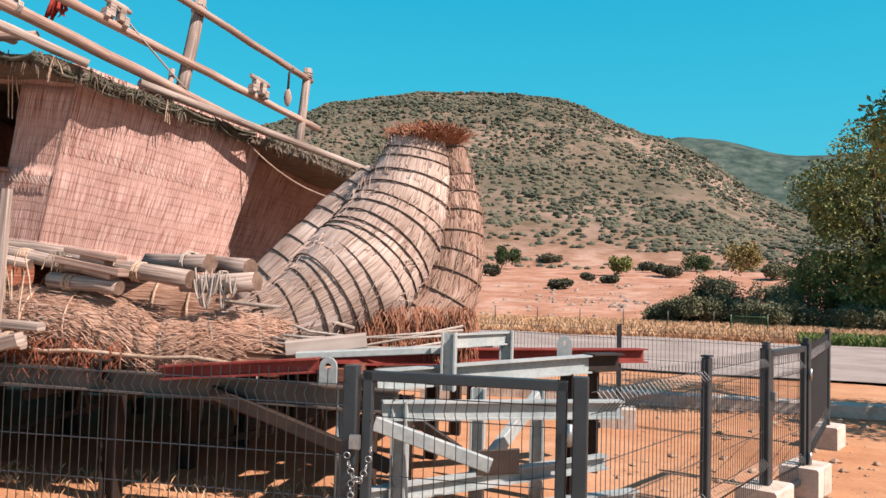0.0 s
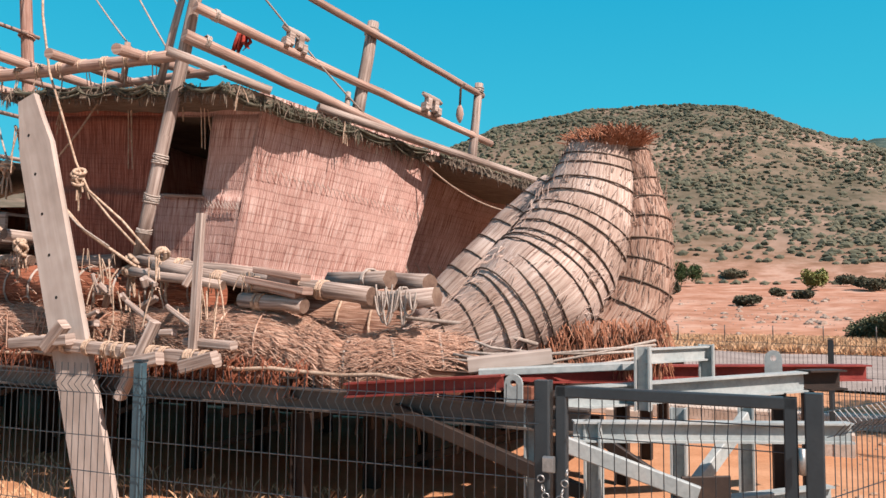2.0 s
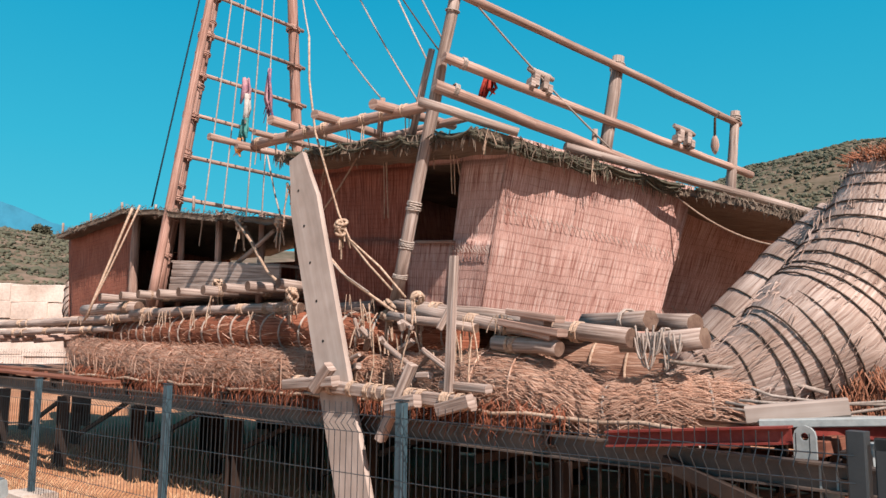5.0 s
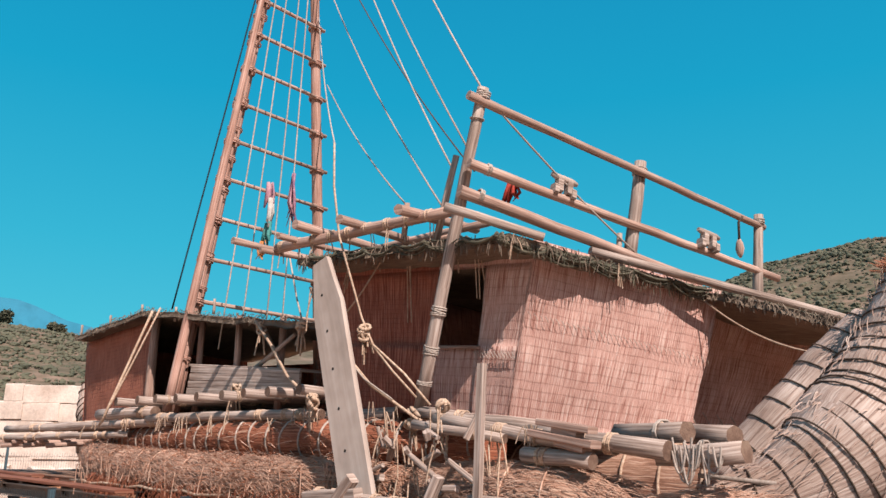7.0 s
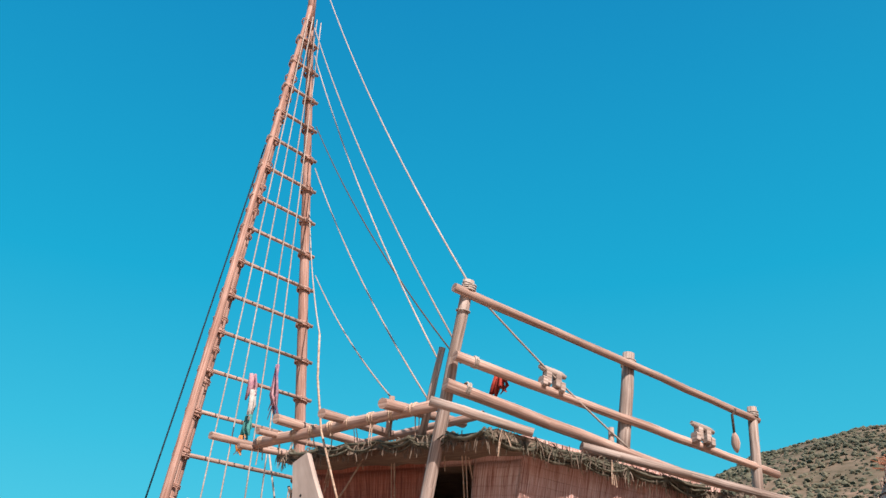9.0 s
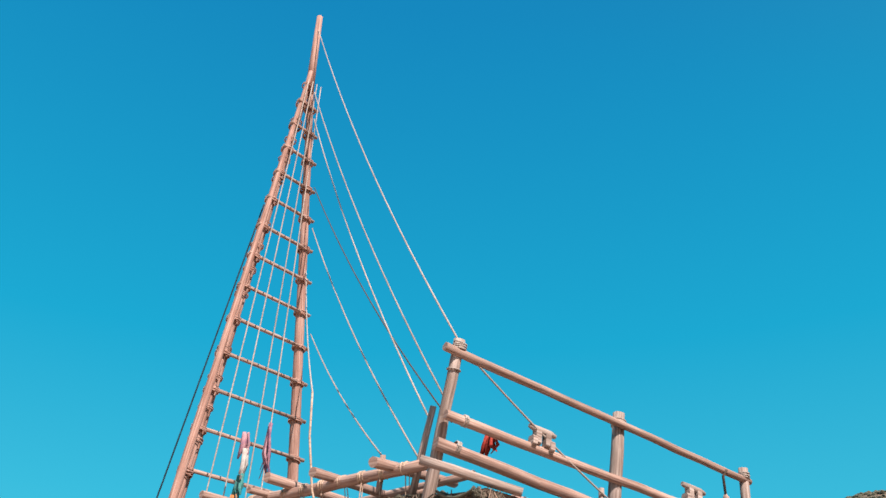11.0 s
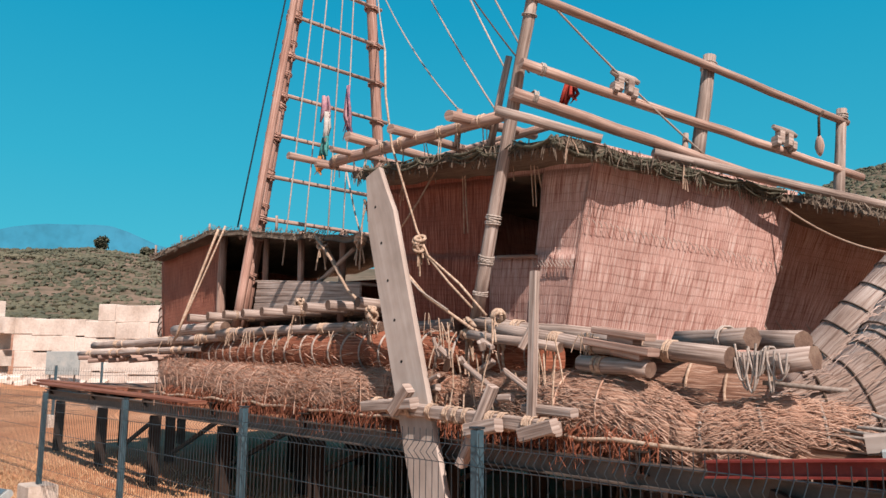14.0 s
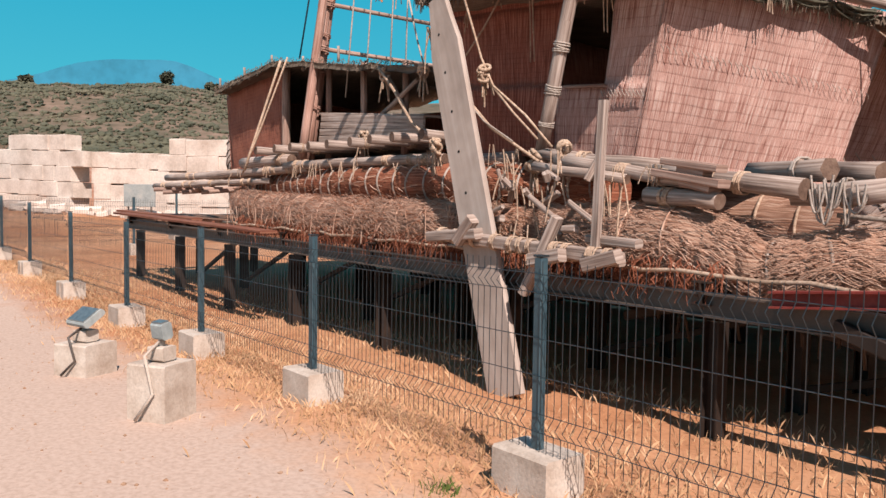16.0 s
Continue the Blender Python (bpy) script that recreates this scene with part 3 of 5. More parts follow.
def bundle(name, path, radii, material, step=0.24, rope=0.013, label="", seg=20, lump=0.05, ropes=ROPE, wander=0.1):
    """A bundle of reeds with ropes wound round it."""
    path = [Vector(p) for p in path]
    fine, rad = [], []
    for i in range(len(path) - 1):
        n = max(2, int((path[i + 1] - path[i]).length / 0.09))
        for k in range(n):
            t = k / n
            a, b, c, d = path[max(i - 1, 0)], path[i], path[i + 1], path[min(i + 2, len(path) - 1)]
            p = 0.5 * ((2 * b) + (c - a) * t + (2 * a - 5 * b + 4 * c - d) * t * t + (3 * b - a - 3 * c + d) * t ** 3)
            fine.append(p)
            rad.append(radii[i] * (1 - t) + radii[i + 1] * t)
    fine.append(path[-1])
    rad.append(radii[-1])
    run, pinch = 0.0, []
    for i, p in enumerate(fine):
        if i:
            run += (p - fine[i - 1]).length
        w = abs(((run / step) % 1.0) - 0.5) * 2
        pinch.append(rad[i] * (1 - lump * w ** 6 + 0.05 * noise.noise(p * 2.0)))
    g = Geo().tube(fine, pinch, seg, True, 1.0, 0.03 if material is REED else 0.012)
    ob = g.done(name, material, hull, label)
    run, last = 0.0, 0.0
    for i in range(1, len(fine)):
        run += (fine[i] - fine[i - 1]).length
        if run - last >= step:
            last = run
            ax = (fine[i] - fine[i - 1]).normalized() + Vector((rng.uniform(-wander, wander), rng.uniform(-wander, wander), rng.uniform(-wander, wander)))
            r = Geo()
            ring(r, fine[i], ax, pinch[i] * 1.012 + rope * 0.3, rope, 24)
            r.done("binding_rope", ropes, ob)
    return ob, fine, rad


def straws(fine, rad, n, name="loose_reed", length=(0.12, 0.3), lift=0.035, facing=(0, -1, 0.3), material=STRAW, thick=0.005, parent=None):
    """Single reeds that stand off the face of a bundle."""
    g = Geo()
    f = Vector(facing).normalized()
    for _ in range(n):
        i = rng.randrange(1, len(fine) - 1)
        ax = (fine[i + 1] - fine[i - 1]).normalized()
        a = rng.uniform(-1.5, 1.5)
        side = (f - ax * f.dot(ax)).normalized()
        out = Matrix.Rotation(a, 3, ax) @ side
        p = fine[i] + out * rad[i] * 0.97
        d = (ax * rng.choice((-1, 1)) + out * rng.uniform(0, 0.25) + Vector((0, 0, rng.uniform(-.25, .1))) + ax.cross(out) * rng.uniform(-.22, .22)).normalized()
        L = rng.uniform(*length)
        q = p + d * L * 0.5 + out * lift * rng.random()
        g.tube([p, q, q + d * L * 0.5 + Vector((0, 0, -0.04 * rng.random()))], [thick, thick, thick * 0.5], 3, False)
    return g.done(name, material, parent or hull, "", False, "", "stuff")


low, f1, r1 = bundle("lower_reed_roll", [(-12.0, 5.8, 1.62), (-11.0, 5.46, 1.48), (-9.5, 5.34, 1.39), (-8, 5.31, 1.34), (-6.3, 5.32, 1.32), (-5.2, 5.38, 1.3)], [0.14, 0.21, 0.245, 0.25, 0.245, 0.2], REED, 0.31, 0.008, lump=0.09, ropes=STRAW, wander=0.3)
straws(f1, r1, 6000, length=(0.08, 0.24), lift=0.018, thick=0.0026)
straws(f1, r1, 1200, length=(0.06, 0.18), lift=0.04, thick=0.0028, material=REED_RED)
up, f2, r2 = bundle("upper_reed_roll", [(-11.9, 6.05, 1.72), (-10.6, 5.77, 1.75), (-9, 5.67, 1.76), (-7.5, 5.65, 1.75), (-6.0, 5.68, 1.72), (-4.6, 5.75, 1.66)], [0.13, 0.19, 0.21, 0.215, 0.21, 0.19], REED_DARK, 0.19, 0.012, lump=0.1, ropes=ROPE_GREY, wander=0.22)
straws(f2, r2, 1500, length=(0.08, 0.2), thick=0.0026, lift=0.012, material=REED_RED)
straws(f2, r2, 200, length=(0.1, 0.25), thick=0.004, lift=0.04)
mid, f3, r3 = bundle("aft_reed_roll", [(-5.3, 5.5, 1.3), (-4.4, 5.42, 1.28), (-3.7, 5.4, 1.27), (-3.2, 5.42, 1.2), (-3.0, 5.45, 1.18)], [0.2, 0.27, 0.29, 0.23, 0.1], REED, 0.33, 0.008, lump=0.08, ropes=STRAW, wander=0.3)
straws(f3, r3, 4200, length=(0.07, 0.22), lift=0.022, thick=0.0026)
aft, f4, r4 = bundle("stern_reed_roll", [(-3.6, 5.5, 1.08), (-3.0, 5.46, 1.15), (-2.6, 5.55, 1.2), (-2.2, 5.75, 1.2)], [0.12, 0.18, 0.2, 0.15], REED, 0.26, 0.011, lump=0.08, ropes=ROPE_GREY, wander=0.35)
straws(f4, r4, 2600, length=(0.07, 0.2), lift=0.025, thick=0.0026)
# red brown reed ends that hang over the edge of the stand
g = Geo()
for k in range(1700):
    x = rng.uniform(-10.6, -3.2)
    p = Vector((x, 5.12 + rng.uniform(-.06, .08), top_z(x) + rng.uniform(0.05, 0.22)))
    g.tube([p, p + Vector((rng.uniform(-.06, .06), -0.04, -rng.uniform(.03, .08))), p + Vector((rng.uniform(-.1, .1), -0.06, -rng.uniform(.1, .22)))], [0.0042, 0.0038, 0.002], 3, False)
g.done("hanging_fringe", REED_DARK, hull, "red brown reed ends hanging over the stand", False, "", "stuff")
g = Geo()
for k in range(90):
    x = rng.uniform(-10.8, -5.4)
    p = Vector((x, 5.1 + rng.uniform(-.05, .04), 1.36 + rng.uniform(-.05, .2)))
    tufts(g, p, 0, 1, rng.uniform(.15, .38), 0.005)
g.done("loose_twine", STRAW, hull, "pale twine ends", True, "", "stuff")
core, f5, r5 = bundle("keel_reed_roll", [(-15.0, 7.3, 2.0), (-13.5, 7.4, 1.7), (-11, 7.5, 1.5), (-7, 7.5, 1.4), (-4, 7.4, 1.3), (-2.2, 7.1, 1.3)], [0.4, 0.45, 0.5, 0.5, 0.45, 0.35], REED, 0.4, 0.014)
far_b, f6, r6 = bundle("far_reed_roll", [(-12, 9.3, 1.6), (-9, 9.6, 1.45), (-5, 9.6, 1.4), (-2.6, 9.0, 1.4)], [0.25, 0.36, 0.36, 0.3], REED, 0.3, 0.012)
g = Geo().sheet((-14.6, 5.3, 1.3), (-1.9, 5.45, 1.1), (-1.9, 9.7, 1.1), (-14.6, 9.7, 1.3), 20, 8, 0.12, 0, 0.03)
g.done("hull_bottom", REED, hull, "flat reed mat hull bottom")
# low rope that runs along the foot of the hull
g = Geo()
g.tube([(-11 + 0.3 * k, 5.06 + 0.02 * math.sin(k * 1.7), top_z(-11 + 0.3 * k) + 0.1 + 0.015 * math.sin(k * 2.3)) for k in range(31)], 0.016, 6)
g.done("foot_rope", ROPE, hull)

# pale timber wedged under the stern
g = Geo().beam((-2.03, 5.35, 1.17), (-1.48, 5.55, 1.24), 0.14, 0.11, 0.012)
g.done("timber_baulk", WOOD_SMOOTH, None, "pale squared timber wedged under the stern reeds", False, "timber")

# ---- stern stem ----
stem, fs, rs = bundle("stern_stem", [(-3.15, 5.6, 1.17), (-2.75, 5.72, 1.22), (-2.3, 6.0, 1.34), (-1.88, 6.42, 1.66), (-1.62, 6.8, 2.15), (-1.49, 6.96, 2.65), (-1.44, 7.0, 3.03)], [0.1, 0.18, 0.32, 0.54, 0.51, 0.37, 0.25], REED_PALE, 0.098, 0.0075, "pale reed stern stem", 28, 0.07, ROPE_DARK, 0.05)
stem2, fs2, rs2 = bundle("stern_side_stem", [(-1.36, 6.72, 1.22), (-1.14, 6.84, 1.65), (-1.08, 6.98, 2.2), (-1.14, 7.05, 2.65), (-1.22, 7.05, 3.0)], [0.41, 0.31, 0.24, 0.19, 0.15], REED_RUDDY, 0.16, 0.008, "pale reed stern stem", 18, 0.05, ROPE_DARK, 0.05)
stem3, fs3, rs3 = bundle("stern_back_stem", [(-2.95, 6.7, 1.35), (-2.55, 6.95, 1.8), (-2.2, 7.2, 2.25), (-1.9, 7.35, 2.7)], [0.26, 0.32, 0.32, 0.2], REED_PALE, 0.12, 0.007, "pale reed stern stem", 18, 0.05, ROPE_DARK, 0.05)
straws(fs, rs, 1100, length=(0.05, 0.16), material=REED_PALE, lift=0.02, thick=0.004)
straws(fs2, rs2, 500, length=(0.06, 0.2), material=REED_RUDDY, lift=0.03, thick=0.004)
g = Geo()
for k in range(1500):
    a, rr = rng.uniform(0, 6.283), 0.25 * math.sqrt(rng.random())
    p = Vector((-1.36 + rr * math.cos(a) * 1.15, 6.98 + rr * math.sin(a), 2.96))
    d = Vector((math.cos(a) * rr * 2.6 + rng.uniform(-.5, .5), math.sin(a) * rr * 2.6 + rng.uniform(-.5, .5), 0.8)).normalized()
    L = rng.uniform(0.08, 0.24) * (1.2 - rr)
    g.tube([p, p + d * L * 0.6, p + d * L + Vector((rng.uniform(-.05, .05), rng.uniform(-.05, .05), -0.03))], [0.006, 0.005, 0.003], 3, False)
g.done("reed_tuft", REED_RED, stem, "red brown frayed reed ends", False, "", "stuff")
g = Geo()
for k in range(1300):
    x = rng.uniform(-2.3, -0.8)
    p = Vector((x, 5.95 + 0.35 * (x + 2.3) / 1.4 + rng.uniform(-.05, .1), rng.uniform(1.2, 1.5)))
    g.tube([p, p + Vector((rng.uniform(-.08, .08), -0.05, -rng.uniform(.08, .26)))], [0.005, 0.003], 3, False)
g.done("frayed_skirt", REED_RED, stem, "red brown frayed reed ends", False, "", "stuff")
g = Geo()
g.tube([(-2.7, 5.55, 1.5), (-2.2, 5.75, 1.45), (-1.7, 5.95, 1.3)], 0.018, 6)
for k in range(4):
    z = 1.17 + 0.035 * k
    g.tube([(-2.3 + 0.08 * k, 5.5 + 0.02 * k, z + rng.uniform(0, .06)), (-1.95, 5.62, z + rng.uniform(-.03, .03)), (-1.6, 5.74, z - 0.03 * (k % 2)), (-1.25, 5.88, z + rng.uniform(-.03, .05)), (-0.85, 6.12, z + 0.07)], 0.011, 6)
g.done("mooring_rope", ROPE_GREY, stem)

# ---- aft cabin ----
cabin = thing("aft_cabin", (-5.5, 7.5, 1.9), "reed mat cabin with thatched roof on the boat stern", "cabin")
NL_T, NL_B = Vector((-7.25, 6.0, 3.76)), Vector((-6.95, 6.0, 2.1))
A_T, A_B = Vector((-4.3, 6.0, 3.52)), Vector((-4.66, 6.0, 1.9))
B_T, B_B = Vector((-3.52, 8.2, 3.3)), Vector((-3.74, 7.65, 1.72))


def at_wall(u, v):
    return (NL_B.lerp(A_B, u)).lerp(NL_T.lerp(A_T, u), v)


UW = [0, 0.60, 0.815, 1]
VW = [0, 0.41, 0.87, 1]
# left mats: a browner weave, with some eave shade put into its colour
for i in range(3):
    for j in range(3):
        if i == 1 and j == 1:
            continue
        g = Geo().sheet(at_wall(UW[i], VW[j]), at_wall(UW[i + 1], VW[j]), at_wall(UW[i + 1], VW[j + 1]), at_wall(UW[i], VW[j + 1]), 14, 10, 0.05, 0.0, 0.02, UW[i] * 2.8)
        g.done("wall_mat", MAT_BROWN if i == 0 else MAT, cabin, "darker brown woven mat, tone deepened for shade" if i == 0 else "")
g = Geo().sheet(A_B, B_B, B_T, A_T, 26, 18, 0.05, 0.03, 0.02)
g.done("stern_wall_mat", MAT, cabin, "sunlit woven reed mat wall")
C_B, C_T = Vector((-3.3, 9.3, 1.6)), Vector((-2.95, 10.2, 3.0))
D_B, D_T = B_B + Vector((-0.45, 0.0, 0)), B_T + Vector((-0.45, -0.02, 0))
g = Geo().sheet(D_B, C_B, C_T, D_T, 20, 14, 0.05, 0.02, 0.03)
g.done("recessed_wall_mat", MAT, cabin, "shaded woven reed mat wall")
for a, b in ((Vector((-6.95, 10.2, 2.0)), Vector((-6.95, 6.05, 2.0))), (Vector((-3.3, 10.2, 1.6)), Vector((-6.95, 10.2, 2.0)))):
    g = Geo().sheet(a, b, b + Vector((-0.2, 0, 1.6)), a + Vector((-0.2, 0, 1.5)), 6, 6, 0.05, 0, 0.02)
    g.done("wall_mat", MAT, cabin)
# black floor sheet paints the cabin's unlit inside, seen through the window
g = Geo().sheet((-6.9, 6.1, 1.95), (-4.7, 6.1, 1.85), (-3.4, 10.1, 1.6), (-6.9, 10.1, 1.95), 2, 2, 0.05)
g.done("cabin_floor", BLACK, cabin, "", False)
# window frame sill
g = Geo()
g.beam(at_wall(0.65, 0.4) + Vector((0, -0.03, 0)), at_wall(0.83, 0.4) + Vector((0, -0.03, 0)), 0.05, 0.03)
g.done("window_sill", WOOD_BROWN, cabin)
# roof
R_NL, R_A, R_B, R_C, R_FL = Vector((-7.05, 5.45, 3.66)), Vector((-4.24, 5.5, 3.44)), Vector((-3.56, 7.9, 3.26)), Vector((-2.05, 7.75, 2.73)), Vector((-7.3, 10.4, 3.6))
g = Geo()
g.sheet(R_NL, R_A, R_A.lerp(R_B, 0.5), R_NL.lerp(R_FL, 0.25), 16, 6, 0.07, 0.0, 0.04)
g.sheet(R_NL.lerp(R_FL, 0.25), R_A.lerp(R_B, 0.5), R_B, R_NL.lerp(R_FL, 0.5), 16, 6, 0.07, 0.0, 0.04)
R_D = Vector((-1.95, 10.5, 2.72))
g.sheet(R_NL.lerp(R_FL, 0.5), R_B, R_C.lerp(R_D, 0.5), R_FL, 16, 10, 0.07, 0.0, 0.03)
g.sheet(R_B, R_C, R_D, R_FL.lerp(R_D, 0.6), 10, 10, 0.07, 0.0, 0.03)
g.done("roof", THATCH, cabin, "grey thatched roof edge")


def eave_fringe(a, b, n, drop, material, name, thick=0.006):
    g = Geo()
    a, b = Vector(a), Vector(b)
    for k in range(n):
        p = a.lerp(b, rng.random()) + Vector((rng.uniform(-.04, .04), rng.uniform(-.04, .04), rng.uniform(-.05, .04)))
        d = (b - a).normalized() * rng.uniform(-.3, .3) + Vector((rng.uniform(-.1, .15), rng.uniform(-.15, .05), -rng.uniform(0.2, 1) * 0.5))
        g.tube([p, p + d * drop, p + d * drop * 1.5 + Vector((0, 0, -drop * 0.3))], [thick, thick, thick * 0.4], 3, False)
    g.done(name, material, cabin, "", False, "", "stuff")


eave_fringe(R_NL, R_A, 240, 0.14, THATCH, "eave_straw")
eave_fringe(R_A, R_B, 150, 0.12, THATCH, "eave_straw")
eave_fringe(R_B, R_C, 260, 0.1, THATCH, "eave_straw")
# rolled green netting that hangs in swags under the eave
g = Geo()
for a, b, n in ((R_A + Vector((-.08, -.04, -.02)), R_B + Vector((0.03, 0, 0.0)), 5), (R_NL.lerp(R_A, 0.08), R_NL.lerp(R_A, 0.97), 6)):
    for s in range(n):
        p, q = a.lerp(b, s / n), a.lerp(b, (s + 1) / n)
        for k in range(9 if n == 5 else 4):
            o = Vector((rng.uniform(-.02, .04), rng.uniform(-.06, .0), rng.uniform(-.04, .03)))
            g.tube(arc(p + o, q + o, rng.uniform(0.0, 0.09), 9), rng.uniform(0.006, 0.02), 6, True, 0.8, 0.45)
g.done("netting", NET, cabin, "rolled faded green netting")
eave_fringe(R_A, R_B, 160, 0.16, NET, "net_fringe", 0.004)
# twine stitches that sew the mats together
g = Geo()


def stitches(g, a, b, nrm, n, size=0.07, r=0.005):
    a, b, nrm = Vector(a), Vector(b), Vector(nrm)
    for k in range(n):
        p = a.lerp(b, (k + 0.5) / n) + nrm * 0.05
        g = Geo().tube([p + Vector((0, 0, size * 0.6)) - (b - a).normalized() * size * 0.4, p + nrm * 0.01, p - Vector((0, 0, size * 0.6)) + (b - a).normalized() * size * 0.4], r, 4, False)
        g.done("stitch", ROPE_GREY, cabin)


EN = Vector((0.944, -0.33, 0))
stitches(g, A_B.lerp(A_T, 0.58), B_B.lerp(B_T, 0.52), EN, 36, 0.045, 0.003)
stitches(g, at_wall(0.82, 0.36) + Vector((0, -.02, 0)), A_B.lerp(A_T, 0.36), (0, -0.6, 0), 12, 0.05, 0.004)
stitches(g, D_B.lerp(D_T, 0.22), C_B.lerp(C_T, 0.2), (0.75, -0.4, 0), 11, 0.1, 0.006)
g = Geo()
g.tube(arc(R_B + Vector((0.02, -0.1, -0.12)), R_C + Vector((0, -0.2, -0.25)), 0.18, 12), 0.009, 5)
g.done("hanging_cord", ROPE, cabin)
for p, L in ((at_wall(0.8, 0.99), 0.5), (at_wall(0.72, 0.99), 0.3), (at_wall(0.5, 0.99), 0.75), (at_wall(0.2, 0.97), 0.4), (at_wall(0.33, 0.97), 0.25), (R_A.lerp(R_B, 0.06), 0.22), (R_A.lerp(R_B, 0.55), 0.25), (R_A.lerp(R_B, 0.95), 0.3)):
    g = Geo()
    tufts(g, p + Vector((0, -0.12, 0.02)), 0, 3, L)
    g.done("hanging_cord", ROPE, cabin)


def pole(name, a, b, r, material, label="", parent=None, category="", taper=0.9, group="", seg=12):
    a, b = Vector(a), Vector(b)
    n = max(3, int((b - a).length / 0.35))
    pts = [a.lerp(b, k / n) + Vector((rng.uniform(-1, 1), rng.uniform(-1, 1), rng.uniform(-1, 1))) * r * 0.12 for k in range(n + 1)]
    g = Geo().tube(pts, [r * (1 + (taper - 1) * k / n) * (1 + rng.uniform(-.04, .04)) for k in range(n + 1)], seg, True, 1.0, 0.05)
    return g.done(name, material, parent, label, True, category, "", group)


# ---- steering platform rail on the cabin roof ----
rail = thing("platform_rail", (-4.2, 7.2, 3.5), "weathered grey wooden railing lashed round the cabin roof", "railing")
P1T, P1B = Vector((-4.47, 5.44, 4.87)), Vector((-5.25, 5.5, 2.0))
pole("long_post", P1B, P1T, 0.06, WOOD, "", rail)
pole("mid_post", (-4.05, 7.2, 3.36), (-3.92, 7.36, 4.57), 0.068, WOOD, "", rail)
pole("end_post", (-3.42, 8.88, 3.1), (-3.33, 8.95, 4.26), 0.055, WOOD, "", rail)
pole("top_rail", P1T + Vector((-0.05, -0.16, -0.11)), (-3.3, 9.0, 4.12), 0.042, WOOD_BROWN, "", rail)
pole("lower_rail", (-4.57, 5.36, 4.13), (-3.27, 9.2, 3.57), 0.045, WOOD_BROWN, "", rail)
pole("platform_log", (-4.68, 5.36, 3.9), (-3.65, 8.0, 3.37), 0.058, WOOD_BROWN, "", rail)
pole("platform_log", (-4.72, 5.2, 3.72), (-4.07, 5.78, 3.45), 0.045, WOOD, "", rail)
pole("platform_log", (-4.1, 6.6, 3.5), (-2.5, 9.0, 3.0), 0.045, WOOD, "", rail)
pole("short_post", (-5.18, 5.6, 3.53), (-4.93, 5.6, 4.37), 0.036, WOOD, "", rail)
pole("short_post", (-4.05, 7.0, 3.35), (-4.02, 7.02, 3.75), 0.03, WOOD, "", rail)
d1 = P1T - P1B
for at, ax, r, t in ((P1T + Vector((0, 0, -0.07)), d1, 0.06, 4), (P1T - d1 * 0.1, d1, 0.06, 1), ((-3.93, 7.34, 4.46), (0.1, .16, 1), 0.068, 5), ((-3.335, 8.94, 4.18), (0.07, .1, 1), 0.056, 4), (P1B.lerp(P1T, 0.3), d1, 0.062, 5), (P1B.lerp(P1T, 0.18), d1, 0.062, 5), ((-4.6, 5.55, 3.88), (1, 2.3, -.55), 0.06, 3), ((-4.5, 5.55, 4.11), (1, 2.7, -.4), 0.047, 3), (P1B.lerp(P1T, 0.08), d1, 0.062, 3)):
    lash_part(rail, at, ax, r, t, 0.008, None, 0.017)


def cleat(at, along):
    """A horned wooden cleat on two feet."""
    along = Vector(along).normalized()
    up = Vector((0, 0.1, 1)).normalized()
    q = Matrix.Translation(at) @ Matrix((along, up.cross(along), along.cross(up.cross(along)))).transposed().to_4x4()
    ob = thing("wooden_cleat", at, "pale horned wooden cleat lashed to the rail", "cleat", "cleats on the rail")
    g = Geo()
    g.tube([q @ Vector((x, 0, z)) for x, z in ((-.15, 0.145), (-.09, 0.135), (0, .125), (.09, .13), (.15, .12))], [0.022, 0.032, 0.04, 0.032, 0.022], 8)
    g.done("horn", WOOD, ob)
    for x in (-.055, .055):
        g = Geo().box(q @ pose(x, 0, 0.055), 0.06, 0.07, 0.15, 0.015)
        g.done("foot", WOOD, ob, "", False)
    for x in (-.1, .1):
        g = Geo().box(q @ pose(x, 0, 0.0), 0.05, 0.09, 0.1, 0.015)
        g.done("base_block", WOOD, ob, "", False)


LR = Vector((1.39, 3.79, -0.58))
cleat(Vector((-4.21, 6.33, 4.04)), LR)
cleat(Vector((-3.57, 8.08, 3.77)), LR)
g = Geo()
b0 = Vector((-3.38, 8.6, 4.18))
g.tube([b0, b0 + Vector((-.05, 0, -.06)), b0 + Vector((-.06, 0, -.3))], 0.014, 6)
ob = thing("hanging_block", b0, "small wooden pulley block hanging from a dark rope", "pulley")
g.done("strop", ROPE_DARK, ob)
g = Geo().tube([b0 + Vector((-.06, 0, z)) for z in (-.24, -.29, -.36, -.42, -.46)], [0.012, 0.038, 0.05, 0.035, 0.01], 10, True, 0.6)
g.done("block", WOOD_BROWN, ob)

